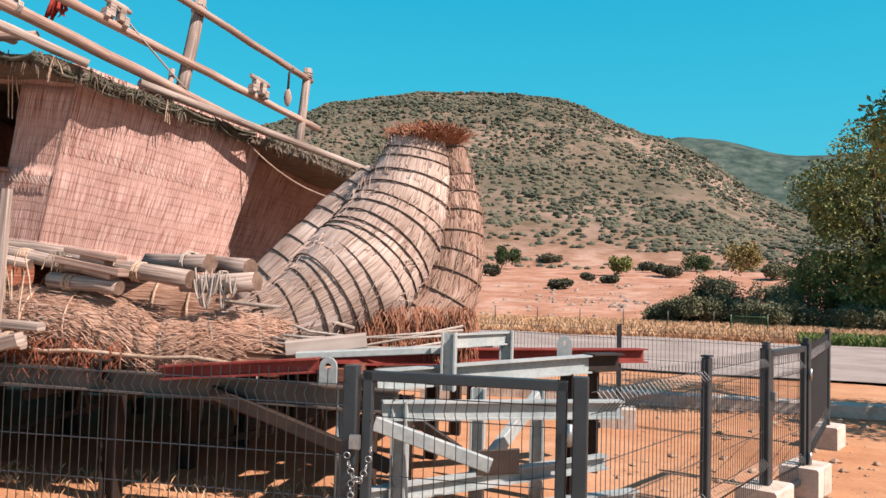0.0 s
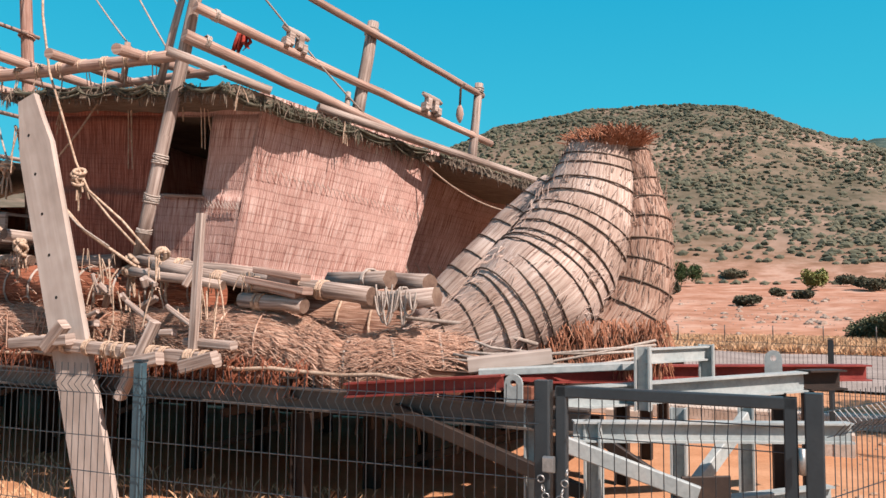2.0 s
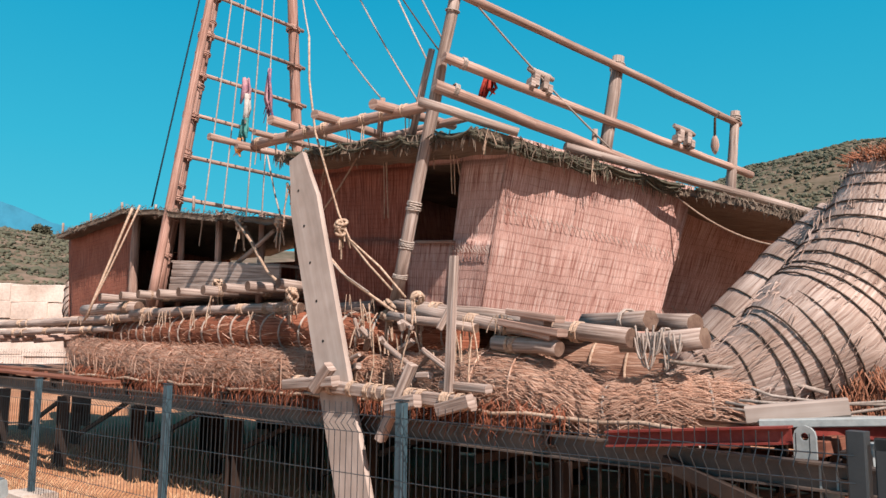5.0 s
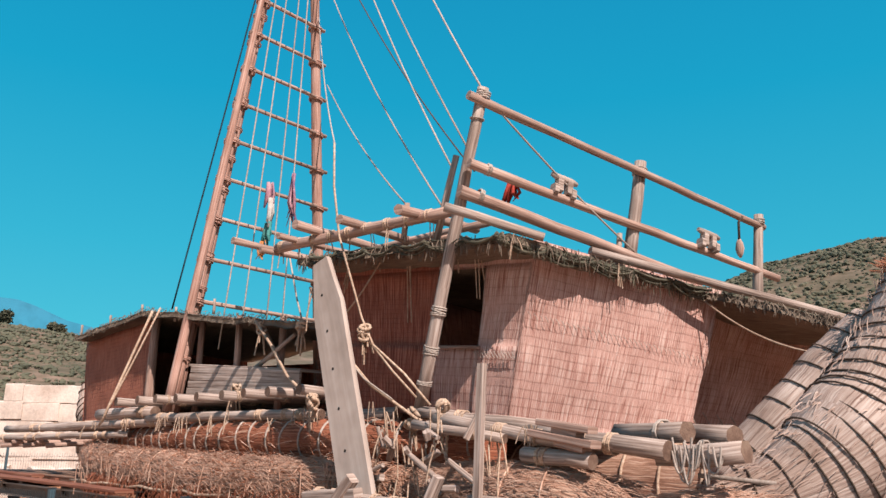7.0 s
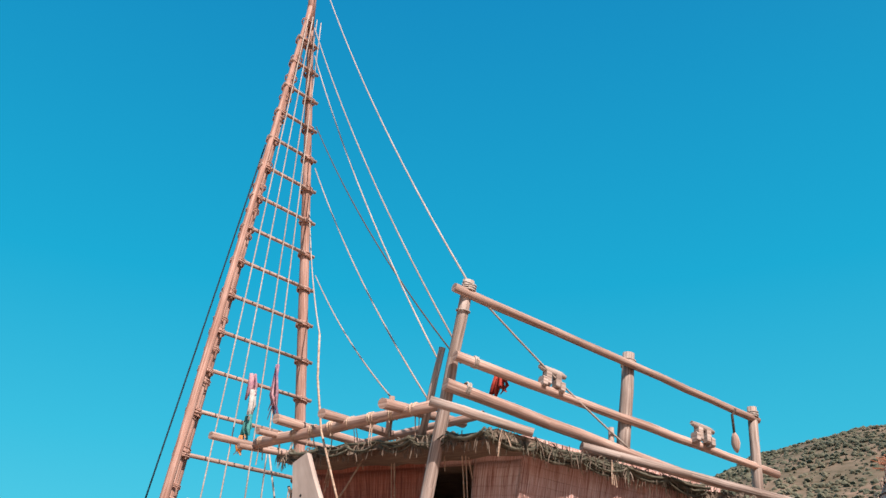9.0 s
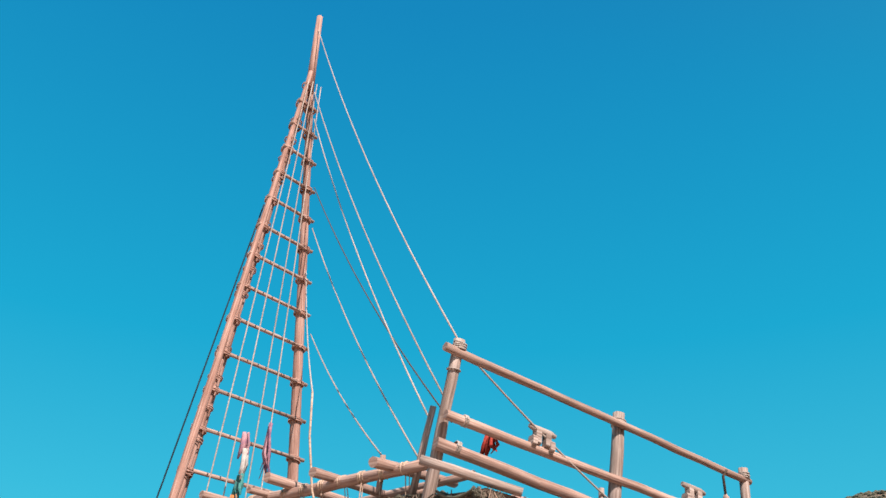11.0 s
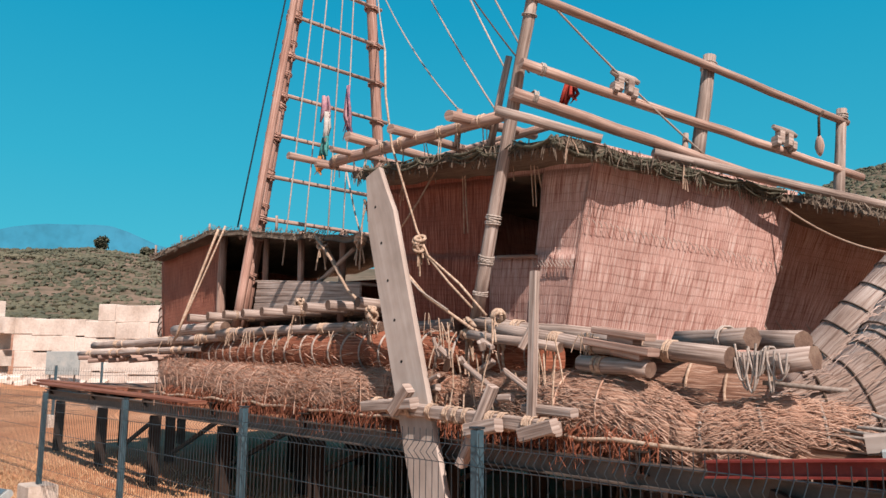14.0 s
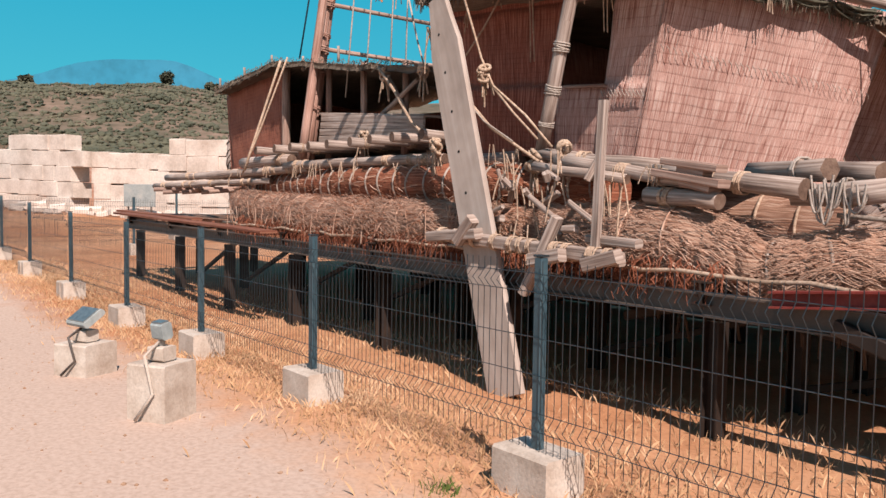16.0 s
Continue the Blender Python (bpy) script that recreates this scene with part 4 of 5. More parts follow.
# poles on the near side of the roof
roofpoles = thing("roof_poles", (-6.4, 5.8, 3.8), "weathered poles lashed as an open canopy frame beside the cabin roof", "poles")
for a, b, r in (((-7.5, 5.5, 3.86), (-4.85, 5.5, 3.78), 0.06), ((-7.9, 6.3, 3.86), (-5.0, 6.3, 3.9), 0.045),
                ((-5.24, 5.15, 3.79), (-5.5, 6.6, 3.96), 0.05), ((-6.05, 5.15, 3.84), (-6.25, 6.6, 3.92), 0.048), ((-6.74, 5.15, 3.92), (-6.84, 6.7, 3.93), 0.05),
                ((-7.1, 5.2, 3.86), (-7.15, 6.5, 3.9), 0.034), ((-7.86, 5.15, 3.93), (-7.84, 6.5, 3.93), 0.042), ((-7.55, 5.3, 3.8), (-7.5, 6.4, 3.84), 0.032),
                ((-5.5, 5.5, 3.62), (-5.48, 5.52, 3.98), 0.03), ((-5.9, 5.75, 3.6), (-5.1, 5.8, 3.66), 0.03)):
    pole("pole", a, b, r, WOOD_BROWN, "", roofpoles)
for k in range(9):
    p = Vector((-7.4 + 0.28 * k, 5.5, 3.86 - 0.008 * k))
    g = Geo()
    lashing(g, p, (1, 0.15, 0), 0.05, 3, 0.01)
    tufts(g, p, 0, 2, 0.25)
    g.done("lashing", ROPE, roofpoles)

# ---- leeboard, guard and clamps by the hull ----
lee = thing("leeboard", (-5.0, 5.0, 0.0), "long grey wooden leeboard standing on the ground against the hull", "leeboard")
g = Geo()
LB, LT = Vector((-4.92, 4.84, 0.0)), Vector((-6.22, 5.1, 3.43))
ax = (LT - LB).normalized()
wd = Vector((1, 0, 0)) - ax * ax.x
wd.normalize()
th = ax.cross(wd)
st = len(g.v)
n = 14
for k in range(n + 1):
    p = LB.lerp(LT, k / n)
    w = 0.19 if k < n - 1 else (0.14 if k == n - 1 else 0.10)
    for x, y in ((-w, -.028), (w, -.028), (w + .006, 0), (w, .028), (-w, .028), (-w - .006, 0)):
        g.v.append(tuple(p + wd * x + th * y))
for k in range(n):
    for j in range(6):
        a, b = st + k * 6 + j, st + k * 6 + (j + 1) % 6
        g.face((a, b, b + 6, a + 6), ((k * .26, j * .3), (k * .26, j * .3 + .3), (k * .26 + .26, j * .3 + .3), (k * .26 + .26, j * .3)))
g.face(tuple(st + j for j in reversed(range(6))), ((0, 0),) * 6)
g.face(tuple(st + n * 6 + j for j in range(6)), ((0, 0),) * 6)
g.done("board", WOOD_SMOOTH, lee, "", False)
for k in range(6):
    p = LB.lerp(LT, 0.9 - 0.105 * k) - wd * 0.04
    g = Geo().tube([p - th * 0.03, p + th * 0.03], 0.014, 8)
    g.done("bolt_hole", BLACK, lee)
g = Geo()
tufts(g, LT - ax * 0.2 - wd * 0.18, 0, 3, 0.4, 0.007)
g.done("lashing", ROPE, lee)

frame_ = thing("lashed_timber_frame", (-4.9, 4.9, 1.2), "rough grey timbers lashed together beside the hull", "timber frame")
for a, b, w, h in (((-5.85, 4.86, 1.27), (-3.85, 4.9, 1.17), 0.08, 0.1), ((-5.9, 4.8, 1.25), (-5.25, 4.8, 1.3), 0.1, 0.09), ((-4.75, 4.84, 0.85), (-4.45, 4.88, 1.45), 0.1, 0.07), ((-4.62, 4.78, 1.12), (-4.3, 4.78, 1.18), 0.09, 0.1), ((-5.5, 4.78, 1.22), (-5.3, 4.78, 1.42), 0.09, 0.1),
                   ((-4.1, 4.8, 1.12), (-3.8, 4.8, 1.2), 0.09, 0.1), ((-4.2, 4.95, 1.3), (-3.75, 4.95, 1.28), 0.09, 0.06)):
    g = Geo().beam(a, b, w, h, 0.012, rng.uniform(-8, 8))
    g.done("timber", WOOD, frame_, "", False)
for k in range(14):
    x = rng.uniform(-5.8, -3.9)
    p = Vector((x, 4.86 + 0.02 * (x + 5.85), 1.27 - 0.05 * (x + 5.85)))
    lash_part(frame_, p, (1, 0.02, -.05), 0.062, 4, 0.006, ROPE, 0.013)
g = Geo().beam((-4.1, 4.9, 1.1), (-4.05, 4.9, 2.28), 0.05, 0.07, 0.008)
g.done("upright_stick", WOOD, None, "pale upright wooden stick beside the hull", False, "stick")
# tangle of cut branches and rope in front of the hull
tangle = thing("branch_tangle", (-4.7, 5.1, 1.5), "tangle of cut wood and frayed rope on the hull", "wood scraps")
for k in range(16):
    p = Vector((rng.uniform(-5.3, -4.1), rng.uniform(4.95, 5.15), rng.uniform(1.35, 1.8)))
    d = Vector((rng.uniform(-.35, .35), rng.uniform(-.05, .1), rng.uniform(-.12, .2)))
    g = Geo().beam(p, p + d, rng.uniform(.03, .06), rng.uniform(.03, .06), 0.008, rng.uniform(0, 90))
    g.done("scrap", WOOD, tangle, "", False)
g = Geo()
for k in range(36):
    p = Vector((rng.uniform(-5.4, -4.0), rng.uniform(4.95, 5.2), rng.uniform(1.3, 2.0)))
    tufts(g, p, 0, 1, rng.uniform(.15, .45), 0.007)
g.done("frayed_rope", ROPE, tangle, "", True, "", "stuff")


# ---- deck poles ----
def deck_log(a, b, r, material=WOOD, label="weathered grey deck log lying along the hull", seg=12):
    ob = pole("deck_log", a, b, r, material, label, None, "log", 0.97, "deck logs", seg)
    ob.data.materials.append(WOOD_END)
    for f in list(ob.data.polygons)[-2:]:
        f.material_index = 1
    a, b = Vector(a), Vector(b)
    for k in range(max(1, int((b - a).length / 0.55))):
        lash_part(ob, a.lerp(b, rng.uniform(0.08, 0.92)), b - a, r * 1.02, rng.randint(2, 5), 0.008, ROPE_GREY if seg == 6 else ROPE, 0.02)
    return ob


deck_log((-14.2, 5.4, 1.92), (-9.4, 5.55, 1.98), 0.055)
deck_log((-11.3, 5.5, 2.1), (-9.9, 5.55, 2.1), 0.075)
deck_log((-14.4, 5.25, 1.78), (-10.5, 5.55, 1.83), 0.045)
deck_log((-13.8, 5.7, 1.95), (-8.0, 5.7, 2.0), 0.06)
deck_log((-10.0, 5.5, 2.02), (-6.7, 5.6, 2.0), 0.055)
deck_log((-14.0, 6.1, 1.98), (-6, 6.0, 2.0), 0.07)
deck_log((-4.9, 5.35, 1.9), (-3.5, 5.3, 1.7), 0.055)
deck_log((-3.95, 5.3, 1.62), (-3.3, 5.2, 1.58), 0.06)
deck_log((-5.1, 5.28, 1.86), (-4.1, 5.24, 1.74), 0.04)
deck_log((-4.0, 5.45, 1.79), (-2.78, 5.3, 1.65), 0.07)
deck_log((-3.4, 5.75, 1.78), (-2.72, 5.48, 1.79), 0.08, WOOD, "weathered grey deck log lying along the hull", 6)
deck_log((-2.95, 5.5, 1.62), (-2.3, 5.4, 1.65), 0.085, WOOD, "weathered grey deck log lying along the hull", 6)
deck_log((-3.2, 6.0, 1.8), (-2.45, 5.6, 1.76), 0.075)
deck_log((-5.3, 5.5, 1.98), (-3.9, 5.45, 1.83), 0.055)
for k in range(9):
    x = -10.6 + 0.47 * k
    deck_log((x, 5.35 + 0.1 * rng.random(), 2.24), (x + 0.1, 7.2, 2.22), 0.055, WOOD, "cross pole end under the bench")
for k in range(6):
    x = -14.0 + 0.22 * k
    deck_log((x, 5.1 + 0.08 * k, 1.72 - 0.05 * (k % 2)), (x + 0.5, 6.2, 1.75), 0.035, WOOD_BROWN, "thin cross pole end at the bow")
hb = thing("notched_beam", (-3.5, 5.3, 1.85), "notched brown wooden bollard beam on the deck logs", "beam")
for a, b, w, h in (((-3.75, 5.22, 1.86), (-3.28, 5.18, 1.79), 0.12, 0.05), ((-3.62, 5.22, 1.81), (-3.4, 5.2, 1.76), 0.1, 0.07), ((-3.82, 5.22, 1.78), (-3.26, 5.18, 1.69), 0.13, 0.055), ((-3.6, 5.22, 1.71), (-3.35, 5.2, 1.66), 0.1, 0.06)):
    g = Geo().beam(a, b, w, h, 0.008)
    g.done("notch_block", WOOD_BROWN, hb, "", False)
coil = Geo()
for k in range(18):
    c = Vector((-2.6 + rng.uniform(-.25, .22), 5.44 + rng.uniform(-.02, .02), 1.66 + rng.uniform(-.02, .06)))
    if k % 2:
        e = c + Vector((rng.uniform(-.1, .1), -.1, rng.uniform(-.02, .06)))
        coil.tube(arc(e, e + Vector((rng.uniform(.05, .16), 0, 0)), rng.uniform(.12, .3), 8), 0.008, 5, False)
coil.done("rope_coil", ROPE_GREY, None, "grey rope coiled round the stern logs", True, "rope", "stuff")
coil = Geo()
for k in range(16):
    c = Vector((rng.uniform(-6.6, -3.4), 5.35 + rng.uniform(-.06, .06), 2.02 + rng.uniform(-.05, .05)))
    c.z -= 0.09 * (c.x + 6.6) / 1.0 * 0.9 if c.x > -5 else 0
    tufts(coil, c + Vector((0, -.06, 0)), 0, 3, 0.2, 0.004)
coil.done("deck_lashings", ROPE, None, "frayed hemp lashings along the deck edge", True, "rope", "stuff")
coil = Geo()
for k in range(16):
    c = Vector((rng.uniform(-11.5, -6.6), 5.4 + rng.uniform(-.04, .04), 2.0 + rng.uniform(-.06, .1)))
    tufts(coil, c + Vector((0, -.06, 0)), 0, 2, 0.18, 0.006)
coil.done("deck_lashings", ROPE, None, "frayed hemp lashings along the deck edge", True, "rope", "stuff")

# ---- bench / railing board between the cabins ----
bench = thing("bench_box", (-8.7, 5.9, 2.3), "low box of grey planks between the two cabins", "bench")
for k in range(4):
    g = Geo().beam((-9.7 + 0.02 * k, 5.85, 2.37 + 0.093 * k), (-7.4, 5.85, 2.29 + 0.058 * k), 0.03, 0.085, 0.006, rng.uniform(-3, 3))
    g.done("plank", WOOD, bench, "", False)
g = Geo().beam((-9.72, 6.0, 2.71), (-7.4, 6.0, 2.51), 0.3, 0.03, 0.006)
g.done("top_board", WOOD, bench, "", False)

# ---- fore cabin ----
fore = thing("fore_cabin", (-11, 7.5, 2), "small open red brown reed mat cabin near the bow", "cabin")
FL_T, FL_B, FC_T, FC_B = Vector((-13.3, 6.1, 3.32)), Vector((-13.1, 6.1, 1.98)), Vector((-11.08, 6.0, 3.45)), Vector((-10.98, 6.0, 2.1))
g = Geo().sheet(FL_B, FC_B, FC_T, FL_T, 14, 12, 0.05, 0.02, 0.02)
g.done("wall_mat", MAT_RED, fore)
g = Geo().sheet((-13.1, 9.2, 2), FL_B, FL_T, (-13.3, 9.2, 3.3), 8, 8, 0.05, 0.02, 0.02)
g.done("wall_mat", MAT_RED, fore)
g = Geo().sheet((-8.0, 9.2, 2), (-13.1, 9.2, 2), (-13.2, 9.2, 3.2), (-8.0, 9.2, 3.0), 8, 8, 0.05, 0.02, 0.02)
g.done("wall_mat", MAT_RED, fore)
g = Geo().sheet((-8.0, 6.6, 2), (-8.0, 9.2, 2), (-8, 9.2, 3.0), (-8.0, 6.6, 3.0), 4, 4, 0.05, 0.02, 0.02)
g.done("wall_mat", MAT_RED, fore)
g = Geo().sheet((-13.1, 6.1, 2.0), (-8, 6.1, 2.0), (-8, 9.2, 2.0), (-13.1, 9.2, 2.0), 2, 2, 0.03)
g.done("cabin_floor", PLANK_RED, fore)
for x, z in ((-10.98, 3.5), (-9.75, 3.35), (-8.9, 3.3), (-8.0, 3.2)):
    pole("door_post", (x, 6.02, 2.1), (x, 6.02, z), 0.045 if x > -10.5 else 0.065, WOOD_BROWN, "", fore)
g = Geo()
g.sheet((-13.2, 5.85, 3.38), (-10.75, 5.75, 3.55), (-10.75, 9.4, 3.5), (-13.4, 9.4, 3.36), 12, 10, 0.07, 0, 0.05)
g.sheet((-10.75, 5.75, 3.53), (-7.4, 5.8, 3.06), (-7.4, 9.4, 3.04), (-10.75, 9.4, 3.48), 14, 10, 0.07, 0, 0.05)
g.done("roof", THATCH, fore)
g = Geo()
for a, b, n in ((Vector((-13.2, 5.85, 3.38)), Vector((-10.75, 5.75, 3.55)), 260), (Vector((-10.75, 5.75, 3.53)), Vector((-7.4, 5.8, 3.06)), 320)):
    for k in range(n):
        p = a.lerp(b, rng.random()) + Vector((0, rng.uniform(-.03, .05), rng.uniform(-.06, .05)))
        d = Vector((rng.uniform(-.12, .12), rng.uniform(-.05, .02), -rng.uniform(0.01, 0.07)))
        g.tube([p, p + d], [0.005, 0.003], 3, False)
g.done("eave_straw", THATCH, fore, "", False, "", "stuff")
for k in range(5):
    x = -13.2 + 0.95 * k
    pole("roof_peg", (x, 5.95, 3.36 + (0.06 * k if k < 3 else 0.0)), (x + 0.03, 5.93, 3.58 + (0.06 * k if k < 3 else -0.02)), 0.02, WOOD, "", fore)
for a, b in (((-8.38, 5.95, 2.60), (-7.66, 5.95, 2.94)), ((-8.27, 5.94, 3.08), (-7.80, 5.94, 2.50))):
    pole("cross_stick", a, b, 0.028, WOOD, "", fore)

# bow bundle behind the fore cabin
bow, fb, rb = bundle("bow_stem", [(-13.4, 6.6, 1.7), (-14.1, 6.9, 1.95), (-14.7, 7.0, 2.35), (-14.9, 7.0, 2.8)], [0.4, 0.36, 0.28, 0.16], REED_PALE, 0.15, 0.011, "pale reed bow stem", 18, 0.05, ROPE_DARK, 0.05)

# ---- mast ----
mast = thing("bipod_mast", (-9.7, 7.0, 2.1), "tall wooden bipod mast with lashed ladder rungs", "mast")
ML, MR, MT = Vector((-9.88, 5.75, 2.1)), Vector((-9.9, 8.25, 2.1)), Vector((-9.68, 7.18, 12.85))


def spread(a, b, n=24, bow=0.0):
    return [a.lerp(b, k / n) + Vector((0, bow * math.sin(math.pi * k / n), 0)) for k in range(n + 1)]


for o in ((0, 0, 0), (0.06, -0.075, 0.0), (-0.05, 0.06, 0)):
    g = Geo().tube([p + Vector(o) * (1.6 - k / 24) for k, p in enumerate(spread(ML, MT, 24))], [0.062 - 0.02 * k / 24 for k in range(25)], 10, True, 1, 0.05)
    g.done("near_leg_pole", MAST_WOOD, mast)
g = Geo()
g.tube(spread(MR, MT, 24), [0.095 - 0.035 * k / 24 for k in range(25)], 12, True, 1, 0.03)
leg_r = g.done("far_leg", MAST_WOOD, mast)
g = Geo()
lash = Geo()
RUNGS = [3.58 + 0.6 * k for k in range(15)]
for z in RUNGS:
    t = (z - 2.1) / (MT.z - 2.1)
    a, b = ML.lerp(MT, t), MR.lerp(MT, t)
    d = (b - a).normalized()
    r = Geo().tube([a - d * 0.14 + Vector((0.07, 0, 0)), a.lerp(b, 0.5) + Vector((0.07, 0, 0)), b + d * 0.14 + Vector((0.07, 0, 0))], 0.03, 8)
    r.done("rung", WOOD_BROWN, mast)
    for p in (a, b):
        lashing(lash, p, MT - ML, 0.1, 3, 0.014)
for k in range(22):
    t = 0.02 + 0.045 * k
    lashing(lash, ML.lerp(MT, t), MT - ML, 0.1, 2, 0.01)
lash.done("mast_lashing", MAST_WOOD, mast, "", True, "", "stuff")
g = Geo().tube([MT - Vector((0, 0, 0.5)), MT + Vector((0.02, 0, 1.6))], [0.085, 0.06], 12)
g.done("masthead", MAST_WOOD, mast)

# rigging
def rope(name, pts, r, material, label):
    return Geo().tube(pts, r * 0.75, 5).done(name, material, None, label, True, "rope", "", "rigging ropes")


def up_mast(t):
    return MR.lerp(MT, t) + Vector((0.1, 0, 0))
for a, b, sag in ((MT + Vector((0, 0, 1.3)), P1T + Vector((-0.02, 0, 0)), 0.36), ((-9.54, 7.2, 12.3), (-5.06, 5.9, 4.6), 0.3), ((-9.51, 7.25, 11.64), (-5.24, 5.9, 4.4), 0.3), ((-9.5, 7.5, 9.3), (-5.35, 5.9, 4.0), 0.22), ((-9.6, 7.8, 7.4), (-5.57, 5.8, 3.9), 0.16)):
    rope("stay_rope", arc(a, b, sag, 16), 0.013, ROPE_GREY, "grey stay rope from the mast to the cabin roof")
rope("stay_rope", arc((-9.45, 7.4, 10.1), (-4.95, 5.9, 4.3), 0.25, 16), 0.011, ROPE_DARK, "dark stay rope from the mast to the cabin roof")
rope("stay_rope", arc(P1T + Vector((0.02, 0.05, -0.1)), (-3.9, 7.3, 3.5), 0.05, 8), 0.013, ROPE_GREY, "grey stay rope from the rail post to the roof")
rope("blue_stay", arc((-9.95, 6.75, 9.6), (-10.55, 6.0, 3.56), 0.0, 8), 0.017, ROPE_BLUE, "dark blue stay rope from mast to bow")
for k, (t, x) in enumerate(((0.97, -9.3), (0.97, -9.0), (0.9, -8.6), (0.85, -8.4))):
    rope("halyard", arc(MT.lerp(ML, 0.03) + Vector((0.15, 0.1 * k - 0.1, 0)), (x, 6.0 + 0.1 * k, 2.9), -0.05, 10), 0.013, ROPE_GREY, "thin grey halyard hanging inside the mast")
rope("shroud", [(-6.6, 5.5, 4.9), (-6.45, 5.40, 4.34), (-6.33, 5.40, 3.77), (-5.94, 5.40, 2.88), (-5.77, 5.40, 2.61), (-5.37, 5.42, 2.32), (-5.07, 5.45, 2.03)], 0.016, ROPE, "hemp rope tied to the cabin post")
rope("shroud", arc(up_mast(0.6), (-6.6, 5.5, 4.9), 0.2, 14), 0.012, ROPE_GREY, "thin grey rope from the mast to the cabin")
rope("shroud", [(-5.81, 5.40, 2.64), (-5.50, 5.40, 2.35), (-5.21, 5.42, 2.10)], 0.015, ROPE, "hemp rope tied to the cabin post")
rope("shroud", [(-5.92, 5.70, 3.62), (-6.26, 5.70, 3.25), (-6.66, 5.70, 2.90)], 0.013, ROPE, "hemp rope tied to the roof poles")
rope("shroud", [(-6.44, 5.15, 3.21), (-6.27, 5.15, 2.93), (-5.90, 5.20, 2.49), (-5.63, 5.25, 2.22), (-5.07, 5.30, 1.90)], 0.02, ROPE, "hemp rope slung from the leeboard")
rope("shroud", [(-6.34, 5.12, 2.99), (-6.01, 5.15, 2.60), (-5.66, 5.20, 2.27), (-5.34, 5.25, 2.08)], 0.012, ROPE_GREY, "thin grey rope slung from the leeboard")
rope("shroud", arc((-10.34, 5.60, 3.46), (-10.62, 5.20, 1.96), 0.0, 6), 0.026, ROPE, "thick hemp rope over the fore cabin corner")
rope("shroud", arc((-10.14, 5.60, 3.48), (-10.68, 5.20, 1.92), 0.03, 6), 0.018, ROPE, "thick hemp rope over the fore cabin corner")
rope("shroud", [(-8.17, 5.75, 3.12), (-7.85, 5.75, 2.82), (-7.44, 5.70, 2.43), (-7.00, 5.60, 2.22)], 0.024, ROPE, "hemp rope across the bench")
rope("shroud", [(-7.89, 5.90, 4.15), (-7.61, 5.90, 3.35), (-7.36, 5.85, 2.92)], 0.014, ROPE_GREY, "thin rope from the canopy to the bench")
kn = Geo()
for c, L in ((Vector((-5.88, 5.38, 2.76)), .3), (Vector((-8.10, 5.80, 3.05)), .35), (Vector((-7.36, 5.80, 2.98)), .3), (Vector((-8.39, 5.70, 2.31)), .3), (Vector((-6.74, 5.50, 2.14)), .3), (Vector((-5.18, 5.35, 1.90)), .4), (Vector((-4.82, 5.35, 1.95)), .3)):
    for k in range(5):
        ring(kn, c + Vector((rng.uniform(-.03, .03), 0, rng.uniform(-.08, .08))), (rng.uniform(-1, 1), .4, rng.uniform(-1, 1)), 0.05, 0.018, 10)
    tufts(kn, c, 0, 5, L, 0.01)
kn.done("rope_knots", ROPE, None, "thick frayed hemp rope knots", True, "rope", "stuff")


def rag(at, L, w, material, label):
    g = Geo()
    for k in range(5):
        p = Vector(at) + Vector((rng.uniform(-w, w), rng.uniform(-.03, .03), 0))
        g.tube([p, p + Vector((rng.uniform(-w, w), .02, -L * .5)), p + Vector((rng.uniform(-w, w) * 2, 0, -L * rng.uniform(.7, 1)))], [0.02, 0.035, 0.012], 6, True, 0.3, 0.3)
    g.done("cloth_strip", material, None, label, True, "cloth")


ORANGE_CLOTH = speckled("orange cloth", (0.55, 0.2, 0.05), (0.75, 0.3, 0.1), (0.85, 0.42, 0.2), 20, 80)
PINK_CLOTH = speckled("pink and purple cloth", (0.2, 0.12, 0.28), (0.6, 0.3, 0.36), (0.85, 0.62, 0.62), 7, 80)
rag((-8.58, 6.10, 5.04), 0.35, 0.04, PINK_CLOTH, "faded pink cloth strip tied to a halyard")
rag((-8.55, 6.10, 4.82), 0.4, 0.04, WHITE_CLOTH, "faded white cloth strip tied to a halyard")
rag((-8.56, 6.10, 4.50), 0.32, 0.05, TEAL_CLOTH, "teal cloth strip tied to a halyard")
rag((-8.63, 6.10, 4.26), 0.25, 0.06, ORANGE_CLOTH, "orange cloth strip tied to a halyard")
rag((-8.23, 6.20, 5.10), 0.75, 0.07, PINK_CLOTH, "pink and purple cloth strip tied to a halyard")
rag((-4.75, 6.25, 4.25), 0.25, 0.05, RED_CLOTH, "small red cloth strip under the rail")

# ---- fence ----
fence = thing("wire_fence", (-6, 3.5, 0), "dark welded wire mesh fence on slim blue grey posts", "fence")
PROF = ((0.24, 0), (0.34, 0), (0.39, -.045), (0.44, 0), (1.08, 0), (1.13, -.045), (1.18, 0), (1.25, 0))


def wire_panel(L, z0=0.24, z1=1.25, rails=True, wires=True):
    g = Geo()
    k_ = (z1 - z0) / 1.01
    n = int(L / 0.05)
    for k in range(1, n if wires else 0):
        x = k * L / n
        g.tube([(x, y, z0 + (z - 0.24) * k_) for z, y in PROF], 0.0026, 3, False)
    for z in (z0 + .1, z0 + .2, z0 + .4, z0 + .6, z1 - .17, z1 - .07) if rails else ():
        g.tube([(0, 0.004, z), (L / 2, 0.004, z), (L, 0.004, z)], 0.003, 3, False)
    return g


